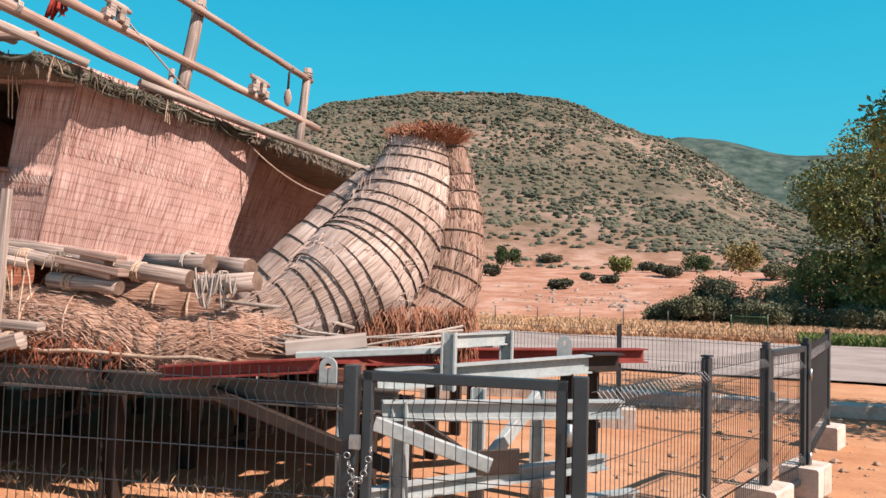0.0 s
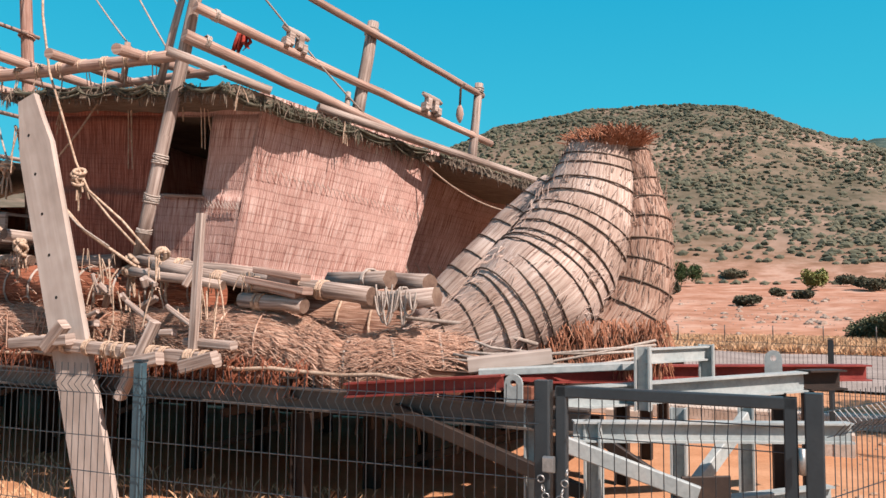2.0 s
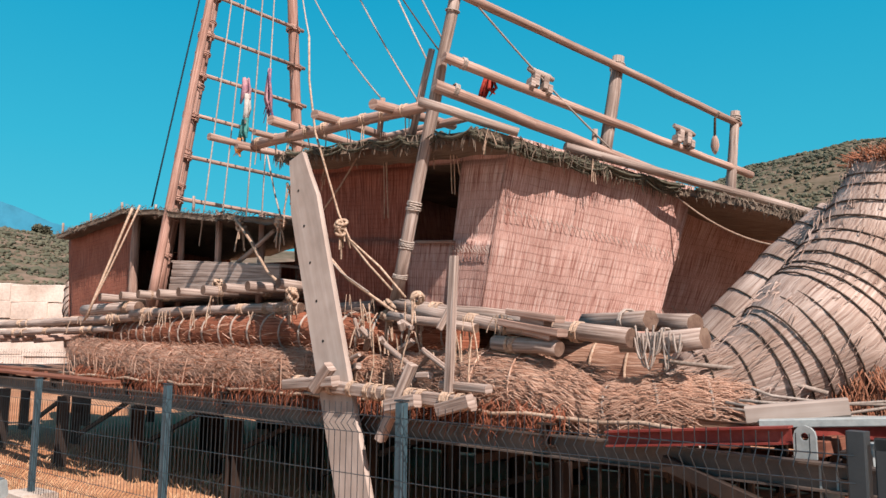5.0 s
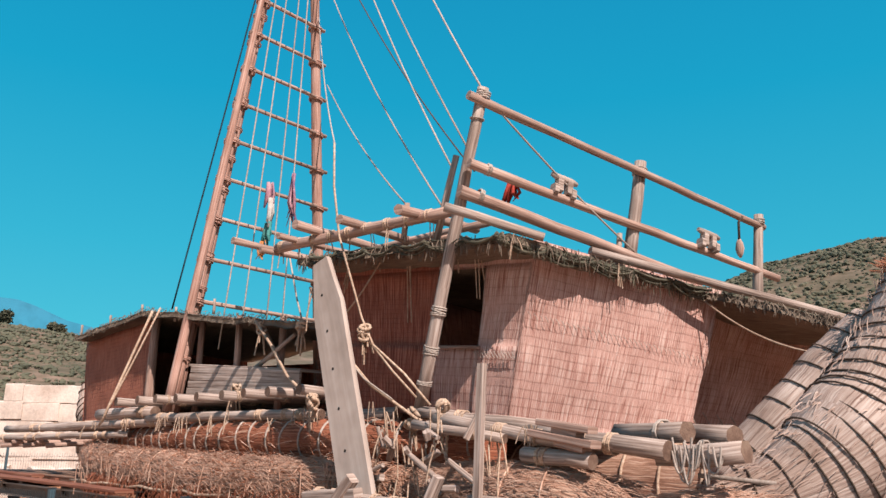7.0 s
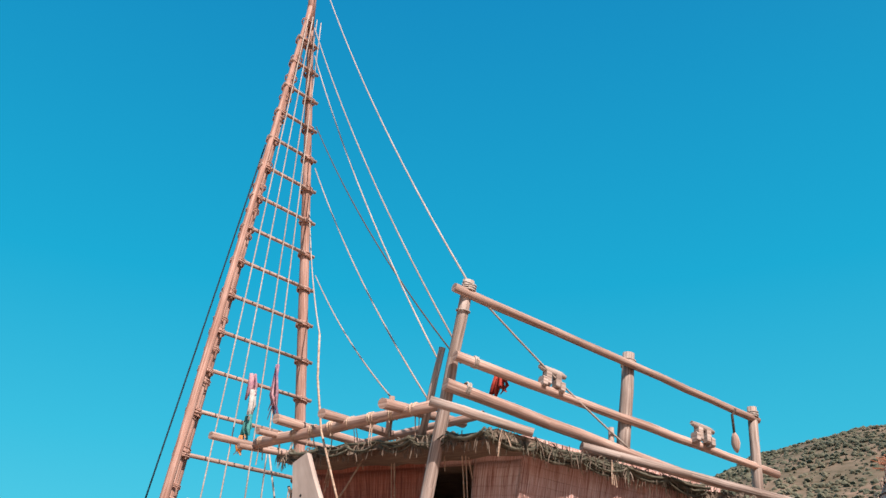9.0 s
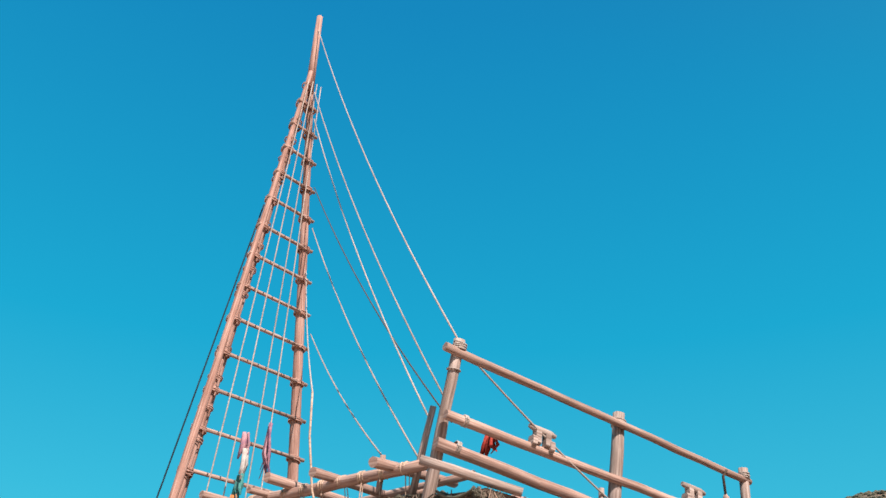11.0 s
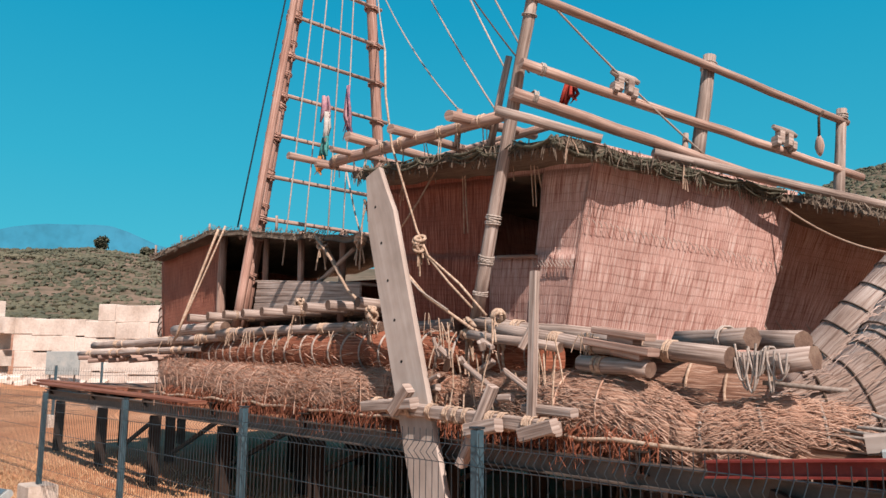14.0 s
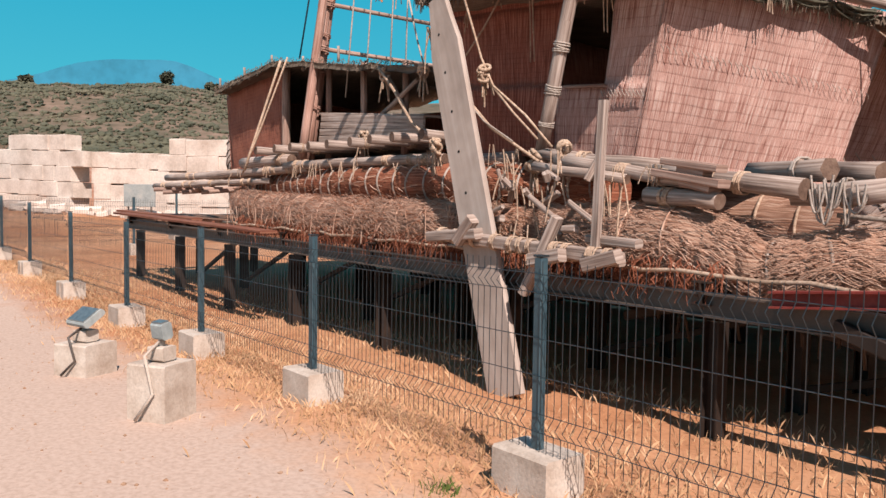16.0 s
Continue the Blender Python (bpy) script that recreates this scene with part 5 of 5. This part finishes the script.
def post_at(x, y, material=FENCE_BLUE, top=1.28, block=True, turn=0.0, gate=False):
    z = ground_z(x, y)
    q = pose(x, y, z, 0, 0, turn)
    w = 0.05
    g = Geo().box(q @ pose(0, 0, top / 2 + 0.06) @ pose(0, 0, 0, 0, 90, 0), top - 0.14, w, 0.06, 0.006)
    ob = g.done("fence_post", material, fence, "", False)
    g = Geo().box(q @ pose(0, 0, top), 0.064, 0.056, 0.012, 0.003)
    g.done("cap", FENCE, ob, "", False)
    if block:
        b = thing("concrete_block", (x, y, z), "rough pale concrete footing block under a fence post", "concrete block", "footing blocks")
        for s in (-1, 1):
            g = Geo().box(q @ pose(s * 0.105, 0, 0.11, 0, 0, rng.uniform(-1.5, 1.5)), 0.205, 0.3 + rng.uniform(-.02, .02), 0.27, 0.014)
            g.done("half_block", CONCRETE, b, "", False)
    return ob


POSTS = [-3.29, -5.73, -7.98, -10.35, -13.0, -15.8, -18.4]
for x in POSTS:
    post_at(x, 3.54)
FENCE_RUN = [-0.96] + POSTS


wire_geo = Geo()
wire_geo.tube([(0, y, z) for z, y in PROF], 0.0026, 3, False)
first_wire = None


def span(a, b, single=False):
    """A panel; its upright wires are single pieces where the camera passes near."""
    global first_wire
    a, b = Vector(a), Vector(b)
    L = (b - a).length
    q = pose(a.x, a.y, (ground_z(a.x, a.y) + ground_z(b.x, b.y)) / 2, 0, 0, math.degrees(math.atan2(b.y - a.y, b.x - a.x)))
    if single:
        ob = new("fence_panel")
        ob.empty_display_size = 0.1
    else:
        ob = wire_panel(L).done("fence_panel", FENCE, None, "", False, "", "stuff")
    ob.parent = fence
    ob.matrix_basis = Matrix.Translation(-fence.location) @ q
    for z in (.34, .44, .64, .84, 1.08, 1.18) if single else ():
        w = Geo().tube([(0, 0.004, z), (L / 2, 0.004, z), (L, 0.004, z)], 0.003, 3, False).done("cross_wire", FENCE, None, "", False)
        w.parent = ob
    n = int(L / 0.05)
    for k in range(1, n if single else 0):
        if first_wire is None:
            first_wire = wire_geo.done("wire", FENCE, None, "", False)
            w = first_wire
        else:
            w = new("wire", first_wire.data)
        w.parent = ob
        w.location = (k * L / n, 0, 0)
    return ob


for a, b in zip(FENCE_RUN[1:], FENCE_RUN[:-1]):
    span((a, 3.5, 0), (b, 3.5, 0), a > -13.5)
# far return of the fence at the bow end and the run behind
for x, y in ((-18.6, 6.2), (-18.0, 10.5), (-14.5, 11.2), (-22.0, 8.4)):
    post_at(x, y)
span((-18.6, 6.2, 0), (-18.4, 3.54, 0))
span((-18.0, 10.5, 0), (-18.6, 6.2, 0))
# side run from the gate to the back
SIDE = [(0.87, 4.97), (1.45, 6.2), (1.95, 7.12), (2.72, 9.42)]
post_at(*SIDE[0], FENCE, 1.27, False, 62)
for p in SIDE[1:]:
    post_at(*p, FENCE, 1.3, True, 62)
span((0.19, 3.6, 0), SIDE[0] + (0,))
span(SIDE[0] + (0,), SIDE[1] + (0,))
span(SIDE[2] + (0,), SIDE[3] + (0,))
post_at(0.46, 9.9, FENCE, 1.25)
post_at(-2.0, 10.9, FENCE, 1.25)
span((0.46, 9.9, 0), SIDE[3] + (0,))
span((-2.0, 10.9, 0), (0.46, 9.9, 0))


def gate(a, b, label):
    a, b = Vector((*a, 0)), Vector((*b, 0))
    L = (b - a).length
    q = pose(a.x, a.y, 0, 0, 0, math.degrees(math.atan2(b.y - a.y, b.x - a.x)))
    ob = thing("mesh_gate", tuple(a), label, "gate")
    for x in (0.0, L):
        g = Geo().box(q @ pose(x, 0, 0.63) @ pose(0, 0, 0, 0, 90, 0), 1.26, 0.07, 0.07, 0.006)
        g.done("gate_post", FENCE, ob, "", False)
    for x in (0.085, L - 0.085):
        g = Geo().box(q @ pose(x, 0, 0.66) @ pose(0, 0, 0, 0, 90, 0), 1.16, 0.045, 0.05, 0.005)
        g.done("frame_upright", FENCE, ob, "", False)
    for z in (0.12, 1.215):
        g = Geo().box(q @ pose(L / 2, 0, z), L - 0.12, 0.045, 0.05, 0.005)
        g.done("frame_rail", FENCE, ob, "", False)
    g = wire_panel(L - 0.22, 0.14, 1.19)
    g.v = [tuple(q @ Vector((x + 0.11, y, z))) for x, y, z in g.v]
    g.done("wire_mesh", FENCE, ob, "", False)
    for z in (0.3, 1.0):
        g = Geo().tube([q @ Vector((L - 0.045, -0.05, z - 0.05)), q @ Vector((L - 0.045, -0.05, z + 0.05))], 0.014, 8)
        g.done("hinge", ZINC, ob)
    g = Geo().box(q @ pose(0.04, -0.05, 0.9), 0.05, 0.03, 0.07, 0.006)
    g.done("lock_case", ZINC, ob, "", False)
    return ob, q


gt, gq = gate((-0.96, 3.57), (0.14, 3.54), "dark steel framed wire mesh gate, chained shut")
gate(SIDE[1], SIDE[2], "second dark steel framed gate in the side fence, shut")
g = Geo()
pts = arc(gq @ Vector((0.0, -0.06, 0.86)), gq @ Vector((0.13, -0.06, 0.9)), 0.16, 12)
for k in range(12):
    c, d = (pts[k] + pts[k + 1]) / 2, (pts[k + 1] - pts[k]).normalized()
    ring(g, c, d.cross(Vector((0, 1, 0))) if k % 2 else Vector((0, 1, 0.2)), 0.016, 0.0035, 8)
tail_ = [gq @ Vector((0.03, -0.06, 0.72 - 0.028 * k)) for k in range(10)]
for k in range(9):
    ring(g, (tail_[k] + tail_[k + 1]) / 2, (1, 0, 0) if k % 2 else (0, 1, 0), 0.016, 0.0035, 8)
g.done("chain", ZINC, gt, "steel chain", True)


# ---- floodlights on concrete blocks ----
def floodlight(x, y, w, h, yaw, tilt, big):
    z = ground_z(x, y)
    ob = thing("floodlight_block", (x, y, z), "grey floodlight on a white concrete block with a cable", "floodlight", "floodlights")
    q = pose(x, y, z, 0, 0, 30)
    g = Geo().box(q @ pose(0, 0, h / 2 - 0.02), w, w, h, 0.012)
    g.done("block", CONCRETE, ob, "", False)
    g = Geo().box(q @ pose(0, 0, h + 0.04), w * 0.42, w * 0.42, 0.1, 0.01)
    g.done("pedestal", CONCRETE, ob, "", False)
    g = Geo().beam(q @ Vector((0, 0, h + 0.08)), q @ Vector((0, 0, h + 0.2)), 0.05, 0.02)
    g.done("bracket", ZINC, ob, "", False)
    m = pose(x, y, z + h + 0.2, 0, 0, yaw) @ pose(0, 0, 0, tilt)
    lamp = Geo().box(m, 0.3 if big else 0.12, 0.22 if big else 0.09, 0.06 if big else 0.12, 0.015)
    lamp = lamp.done("lamp_housing", STEEL_PALE, ob, "", False)
    g = Geo().box(m @ pose(0, 0, 0.035 if big else 0.065), 0.26 if big else 0.1, 0.18 if big else 0.07, 0.01, 0.003)
    g.done("lamp_glass", ZINC, lamp, "", False)
    g = Geo().tube([q @ Vector(p) for p in ((0, -.03, h + .12), (0.02, -w * .5 - .03, h + .05), (0.08, -w * .5 - .02, h * .5), (-0.05, -w * .5 - .05, 0.02))], 0.012, 6)
    g.done("cable", CONCRETE if not big else STEEL_DARK, ob)


floodlight(-5.95, 2.45, 0.33, 0.42, 20, 10, False)
floodlight(-7.75, 2.4, 0.36, 0.3, 15, 35, True)

# ---- marble ruins on the far side ----
def stone_wall(x0, y0, x1, y1, rows, label):
    ob = thing("stone_wall", (x0, y0, ground_z(x0, y0)), label, "stone wall", "ruin walls")
    a, b = Vector((x0, y0, 0)), Vector((x1, y1, 0))
    L = (b - a).length
    ang = math.degrees(math.atan2(y1 - y0, x1 - x0))
    for r in range(rows):
        s = rng.uniform(0, 0.4)
        while s < L - 0.4:
            w = rng.uniform(0.7, 1.9)
            if r < rows - 1 or noise.noise(Vector((x0 + s * 0.22, y0, 3.7))) > 0.02:
                p = a.lerp(b, min(1, (s + w / 2) / L))
                z = ground_z(p.x, p.y)
                g = Geo().box(pose(p.x, p.y, z + 0.22 + 0.62 * r, 0, 0, ang + rng.uniform(-2, 2)), w - 0.012, 0.8 + rng.uniform(-.06, .06), 0.612, 0.02)
                g.done("block", MARBLE, ob, "", False)
            s += w


stone_wall(-34, 9.5, -27, 14.0, 5, "pale marble block wall of an ancient ruin")
stone_wall(-40, 7.0, -34.5, 9.0, 5, "pale marble block wall of an ancient ruin")
stone_wall(-44, 3.0, -36, 5.0, 4, "low pale marble block wall of an ancient ruin")
stone_wall(-31, 16, -24, 20, 5, "pale marble block wall of an ancient ruin")
for k in range(70):
    t = rng.random()
    x, y = -38 + 16 * t + rng.uniform(-2, 2), 6 + 10 * t + rng.uniform(-1.5, 1.0)
    s = rng.uniform(0.15, 0.5)
    g = Geo().box(pose(x, y, ground_z(x, y) + s * 0.3, rng.uniform(-15, 15), rng.uniform(-15, 15), rng.uniform(0, 90)), s * 1.5, s, s * 0.8, s * 0.15)
    g.done("fallen_block", MARBLE, None, "fallen pale marble block among the ruins", False, "stone", "", "fallen blocks")
g = Geo().box(pose(-29.5, 9.8, ground_z(-29.5, 9.8) + 0.9, 0, 0, 35), 1.3, 0.06, 0.8, 0.01)
ob = thing("info_sign", (-29.5, 9.8, ground_z(-29.5, 9.8)), "blue grey information board on posts by the ruins", "sign")
g.done("board", STEEL_PALE, ob, "", False)
for s in (-.5, .5):
    pole("sign_post", (-29.5 + s * .8, 9.8 + s * .55, ground_z(-29.5, 9.8) - 0.1), (-29.5 + s * .8, 9.8 + s * .55, ground_z(-29.5, 9.8) + 0.9), 0.03, STEEL_DARK, "", ob)


# ---- plants ----
def clump_cloud(g, centre, r, n, leaf, flat=0.8, fill=0.35):
    """Small bent leaf quads scattered through an uneven crown."""
    c = Vector(centre)
    for _ in range(n):
        d = Vector((rng.gauss(0, 1), rng.gauss(0, 1), rng.gauss(0, 1))).normalized()
        k = (fill + (1 - fill) * rng.random() ** 0.5) * (0.75 + 0.35 * noise.noise(d * 1.7 + c))
        p = c + Vector((d.x * r, d.y * r, d.z * r * flat)) * k
        u = Vector((rng.gauss(0, 1), rng.gauss(0, 1), rng.gauss(0, 1))).normalized() * leaf
        v = u.cross(Vector((rng.gauss(0, 1), rng.gauss(0, 1), rng.gauss(0, 1)))).normalized() * leaf * 0.5
        s = len(g.v)
        g.v += [tuple(p - u), tuple(p + v + d * leaf * .2), tuple(p + u), tuple(p - v + d * leaf * .2)]
        g.face((s, s + 1, s + 2, s + 3), ((0, 0), (1, 0), (1, 1), (0, 1)))


def tree(x, y, h, r, material, label, n=7, leaves=700, leaf=0.12, name="tree", low=0.3):
    z = ground_z(x, y)
    ob = thing(name, (x, y, z), label, "tree" if name == "tree" else "bush")
    g = Geo()
    base_ = Vector((x, y, z - 0.1))
    fork = base_ + Vector((rng.uniform(-.1, .1) * h, 0, h * 0.35))
    g.tube([base_, base_.lerp(fork, 0.5) + Vector((0.02 * h, 0, 0)), fork], [h * 0.05, h * 0.04, h * 0.032], 8)
    crowns = []
    for k in range(n):
        a = 6.283 * k / n + rng.uniform(-.4, .4)
        e = Vector((x + math.cos(a) * r * rng.uniform(.3, .75), y + math.sin(a) * r * rng.uniform(.3, .75), z + h * rng.uniform(low, 0.86)))
        g.tube([fork, fork.lerp(e, 0.5) + Vector((0, 0, 0.05 * h)), e], [h * 0.026, h * 0.016, h * 0.006], 6)
        crowns.append(e)
    g.done("trunk", BARK, ob)
    g = Geo()
    for e in crowns + [Vector((x, y, z + h * 0.75))]:
        clump_cloud(g, e, r * rng.uniform(0.34, 0.52), leaves // n, leaf)
    g.done("crown", material, ob, "", False)
    return ob


def bush(x, y, h, r, material, label, n=500, leaf=0.09):
    z = ground_z(x, y)
    g = Geo()
    for k in range(5):
        a = rng.uniform(0, 6.283)
        clump_cloud(g, (x + math.cos(a) * r * .45, y + math.sin(a) * r * .45, z + h * rng.uniform(.35, .6)), r * rng.uniform(.5, .7), n // 5, leaf, min(1.2, h / r * .8), 0.2)
    return g.done("bush", material, None, label, False, "bush", "", "bushes")


def at_px(yaw, d):
    return -math.sin(radians(yaw)) * d, math.cos(radians(yaw)) * d


x, y = at_px(-18.4, 44)
tree(x, y, 10.0, 5.3, LEAF_OLIVE, "olive green tree beyond the road", 22, 34000, 0.105, low=0.16)
x, y = at_px(-27.1, 13)
tree(x, y, 8.0, 2.7, LEAF_OLIVE, "tall olive green tree with hanging branches", 9, 14000, 0.06)
for yaw, d, h, r in ((-5.0, 42, 1.3, 1.5), (-6.6, 41, 1.7, 1.6), (-8.4, 46, 2.7, 2.0), (-9.6, 42, 1.6, 1.7), (-11.4, 41, 1.5, 1.8), (-13.2, 42, 1.7, 1.8), (-14.6, 46, 2.5, 2.2), (-15.4, 41, 1.5, 1.9), (-17.4, 42, 1.6, 1.9), (-19.4, 41, 1.5, 2.0), (-21.6, 42, 1.8, 2.2), (-18, 47, 2.3, 2.2), (-11.8, 49, 2.2, 1.8)):
    x, y = at_px(yaw, d)
    bush(x, y, h, r, LEAF_GREY, "grey green low bush at the edge of the dry field", 6000, 0.075)
for yaw, d, h, r, m in ((6.4, 112, 4.2, 2.2, LEAF), (-6.6, 125, 3.4, 2.6, LEAF), (-1.5, 100, 2.8, 1.6, LEAF_OLIVE), (-9.6, 96, 6.0, 2.6, LEAF_YELLOW), (-3.5, 118, 1.6, 1.8, SCRUB), (7.5, 90, 1.4, 1.3, SCRUB), (3.4, 138, 1.6, 2.4, SCRUB), (2.6, 72, 0.9, 1.3, SCRUB), (0.8, 84, 0.9, 1.0, SCRUB), (-0.9, 78, 0.8, 1.0, SCRUB), (-12, 100, 2.4, 2.6, LEAF_GREY), (-14, 96, 2, 2.4, LEAF_GREY), (-4.6, 100, 1.8, 2.2, SCRUB)):
    x, y = at_px(yaw, d)
    bush(x, y, h, r, m, "lone bush in the dry field" if m != LEAF_YELLOW else "yellow dry young tree in the field", 2200, 0.17)
for yaw, d, h, r in ((70.8, 338, 6, 4.6), (67.5, 338, 5, 3.6), (79.0, 338, 4, 3)):
    x, y = at_px(yaw, d)
    bush(x, y, h, r, SCRUB, "dark round tree on the ridge", 900, 0.9)


def hillside_scrub():
    """Low shrubs over the hills."""
    V, Fc = [], []
    ico = [(0, 0, 1), (.9, 0, .4), (.28, .85, .45), (-.72, .53, .4), (-.72, -.53, .45), (.28, -.85, .4), (.5, .4, -.3), (-.3, .7, -.3), (-.8, 0, -.3), (-.2, -.75, -.3), (.6, -.5, -.3)]
    tri = [(0, 1, 2), (0, 2, 3), (0, 3, 4), (0, 4, 5), (0, 5, 1), (1, 6, 2), (2, 6, 7), (2, 7, 3), (3, 7, 8), (3, 8, 4), (4, 8, 9), (4, 9, 5), (5, 9, 10), (5, 10, 1), (1, 10, 6)]
    count = 0
    while count < 26000:
        a = rng.uniform(-26, 26) if rng.random() < 0.66 else rng.uniform(58, 88)
        d = 118 + 232 * rng.random() ** 0.7
        x, y = at_px(a, d)
        dens = 0.62 + 0.7 * noise.noise(Vector((x, y, 0)) * 0.03) + 0.35 * noise.noise(Vector((x, y, 5)) * 0.11)
        if d < 150:
            dens -= 0.55
        if rng.random() > dens:
            continue
        count += 1
        s = 0.3 + 0.9 * rng.random() ** 1.4 * (0.8 if d < 150 else 1.0)
        z = ground_z(x, y)
        st = len(V)
        for p in ico:
            j = s * rng.uniform(0.7, 1.3)
            V.append((x + p[0] * j, y + p[1] * j, z + p[2] * j * 0.8))
        Fc += [(st + i, st + j, st + k) for i, j, k in tri]
    me = bpy.data.meshes.new("hillside_scrub")
    me.from_pydata(V, [], Fc)
    me.materials.append(SCRUB)
    tagged(new("hillside_scrub", me), "dense dark green scrub over the hillsides", "scrub", "", "stuff")


hillside_scrub()


def grass(name, n, place, h, material, label, r=0.006):
    g = Geo()
    for _ in range(n):
        x, y = place()
        z = ground_z(x, y)
        L = h * rng.uniform(.4, 1.1)
        p = Vector((x, y, z - 0.01))
        d = Vector((rng.uniform(-.5, .5), rng.uniform(-.5, .5), 1)) * L
        w = Vector((rng.uniform(-1, 1), rng.uniform(-1, 1), 0)).normalized() * r
        s = len(g.v)
        g.v += [tuple(p - w), tuple(p + w), tuple(p + d * .6 + w * .6), tuple(p + d + Vector((d.x, d.y, -.2 * L)) * .4)]
        g.face((s, s + 1, s + 2, s + 3), ((0, 0), (0, 1), (1, 1), (1, 0)))
    g.done(name, material, None, label, False, "grass", "stuff")


grass("dry_grass", 13000, lambda: (rng.uniform(-18, -1.2), 3.7 + rng.gauss(0, 0.36)), 0.1, DRY, "dry straw coloured grass along the fence", 0.004)
grass("dry_grass", 6000, lambda: (rng.uniform(-16, 0), rng.uniform(4.0, 6.0)), 0.1, DRY, "sparse dry grass under the boat", 0.004)
grass("dry_field_grass", 52000, lambda: at_px(rng.uniform(-22, 12), 30.5 + 12 * rng.random() ** 1.3), 0.34, DRY, "tall dry grass beyond the road", 0.011)
grass("green_grass", 4500, lambda: at_px(rng.uniform(-22, -13.6), rng.uniform(29.6, 33)), 0.42, GREEN_GRASS, "green grass strip beside the road", 0.03)
grass("green_tuft", 60, lambda: (-3.6 + rng.gauss(0, .05), 3.15 + rng.gauss(0, .05)), 0.08, GREEN_GRASS, "small green weed by the footing block", 0.005)

# thin wire fence beyond the road
for k in range(8):
    x, y = at_px(13 - 3.0 * k, 36)
    z = ground_z(x, y)
    pole("far_fence_post", (x, y, z - .1), (x, y, z + 0.85), 0.025, STEEL_DARK, "thin dark post of the field fence", None, "fence post", 1, "field fence posts", 5)

def field_gate():
    """Low green gate in the field fence: frame and wire bars."""
    (x0, y0), (x1, y1) = at_px(-9.1, 35.6), at_px(-11.4, 35.6)
    a, b = Vector((x0, y0, ground_z(x0, y0))), Vector((x1, y1, ground_z(x1, y1)))
    ob = thing("field_gate", tuple(a), "low green metal gate in the field fence", "gate")
    u = Vector((0, 0, 1))
    for p, nm in ((a, "gate_post"), (b, "gate_post")):
        pole(nm, p - u * 0.1, p + u * 0.78, 0.035, GATE_GREEN, "", ob, "", 1, "", 6)
    for h in (0.1, 0.7):
        pole("rail", a + u * h, b + u * h, 0.025, GATE_GREEN, "", ob, "", 1, "", 6)
    for k in range(1, 14):
        p = a.lerp(b, k / 14)
        pole("bar", p + u * 0.1, p + u * 0.7, 0.011, GATE_GREEN, "", ob, "", 1, "", 4)


GATE_GREEN = speckled("green painted steel", (0.05, 0.1, 0.05), (0.08, 0.15, 0.07), (0.12, 0.2, 0.1), 4, 40, 0.2, 0.003, 0.5)
field_gate()

# distant mountain, blue air haze painted into its colour
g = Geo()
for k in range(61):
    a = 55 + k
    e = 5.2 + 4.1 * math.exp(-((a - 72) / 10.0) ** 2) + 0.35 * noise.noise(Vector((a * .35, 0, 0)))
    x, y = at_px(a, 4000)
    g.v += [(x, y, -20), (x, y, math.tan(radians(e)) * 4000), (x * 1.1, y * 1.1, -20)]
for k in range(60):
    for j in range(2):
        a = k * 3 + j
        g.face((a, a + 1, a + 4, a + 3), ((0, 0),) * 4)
MOUNT = speckled("haze painted blue mountain", (0.03, 0.27, 0.42), (0.035, 0.29, 0.45), (0.045, 0.31, 0.48), 0.002, 0.02, 0.1, 1.0, 1.0)
g.done("backdrop", MOUNT, None, "distant haze painted blue mountain ridge", True, "mountain", "structure")

# small stones on the path and in the yard
def pebbles(n, place, name, label, lo=0.006, hi=0.03, material=PEBBLE):
    g = Geo()
    for _ in range(n):
        x, y = place()
        s = lo + (hi - lo) * rng.random() ** 3
        g.tube([(x, y, ground_z(x, y) - s * .3), (x, y, ground_z(x, y) + s * .3), (x, y, ground_z(x, y) + s * .7)], [s, s * 1.0, s * .4], 5, True, rng.uniform(.6, 1), 0.3)
    g.done(name, material, None, label, False, "stones", "stuff")


pebbles(900, lambda: (rng.uniform(-12, -1), rng.uniform(1.5, 4.5)), "pebbles", "small pale stones on the trodden path", 0.004, 0.018)
pebbles(500, lambda: (rng.uniform(0, 6), rng.uniform(6, 12)), "pebbles", "small pale stones by the side fence", 0.01, 0.06)
pebbles(180, lambda: at_px(rng.gauss(0, 3.5), rng.uniform(52, 80)), "field_rocks", "pale limestone rocks in the dry field", 0.05, 0.3, ROCK_PALE)
pebbles(250, lambda: at_px(rng.uniform(-20, 12), rng.uniform(42, 60)), "field_rocks", "scattered pale rocks in the dry field", 0.04, 0.25, ROCK_PALE)
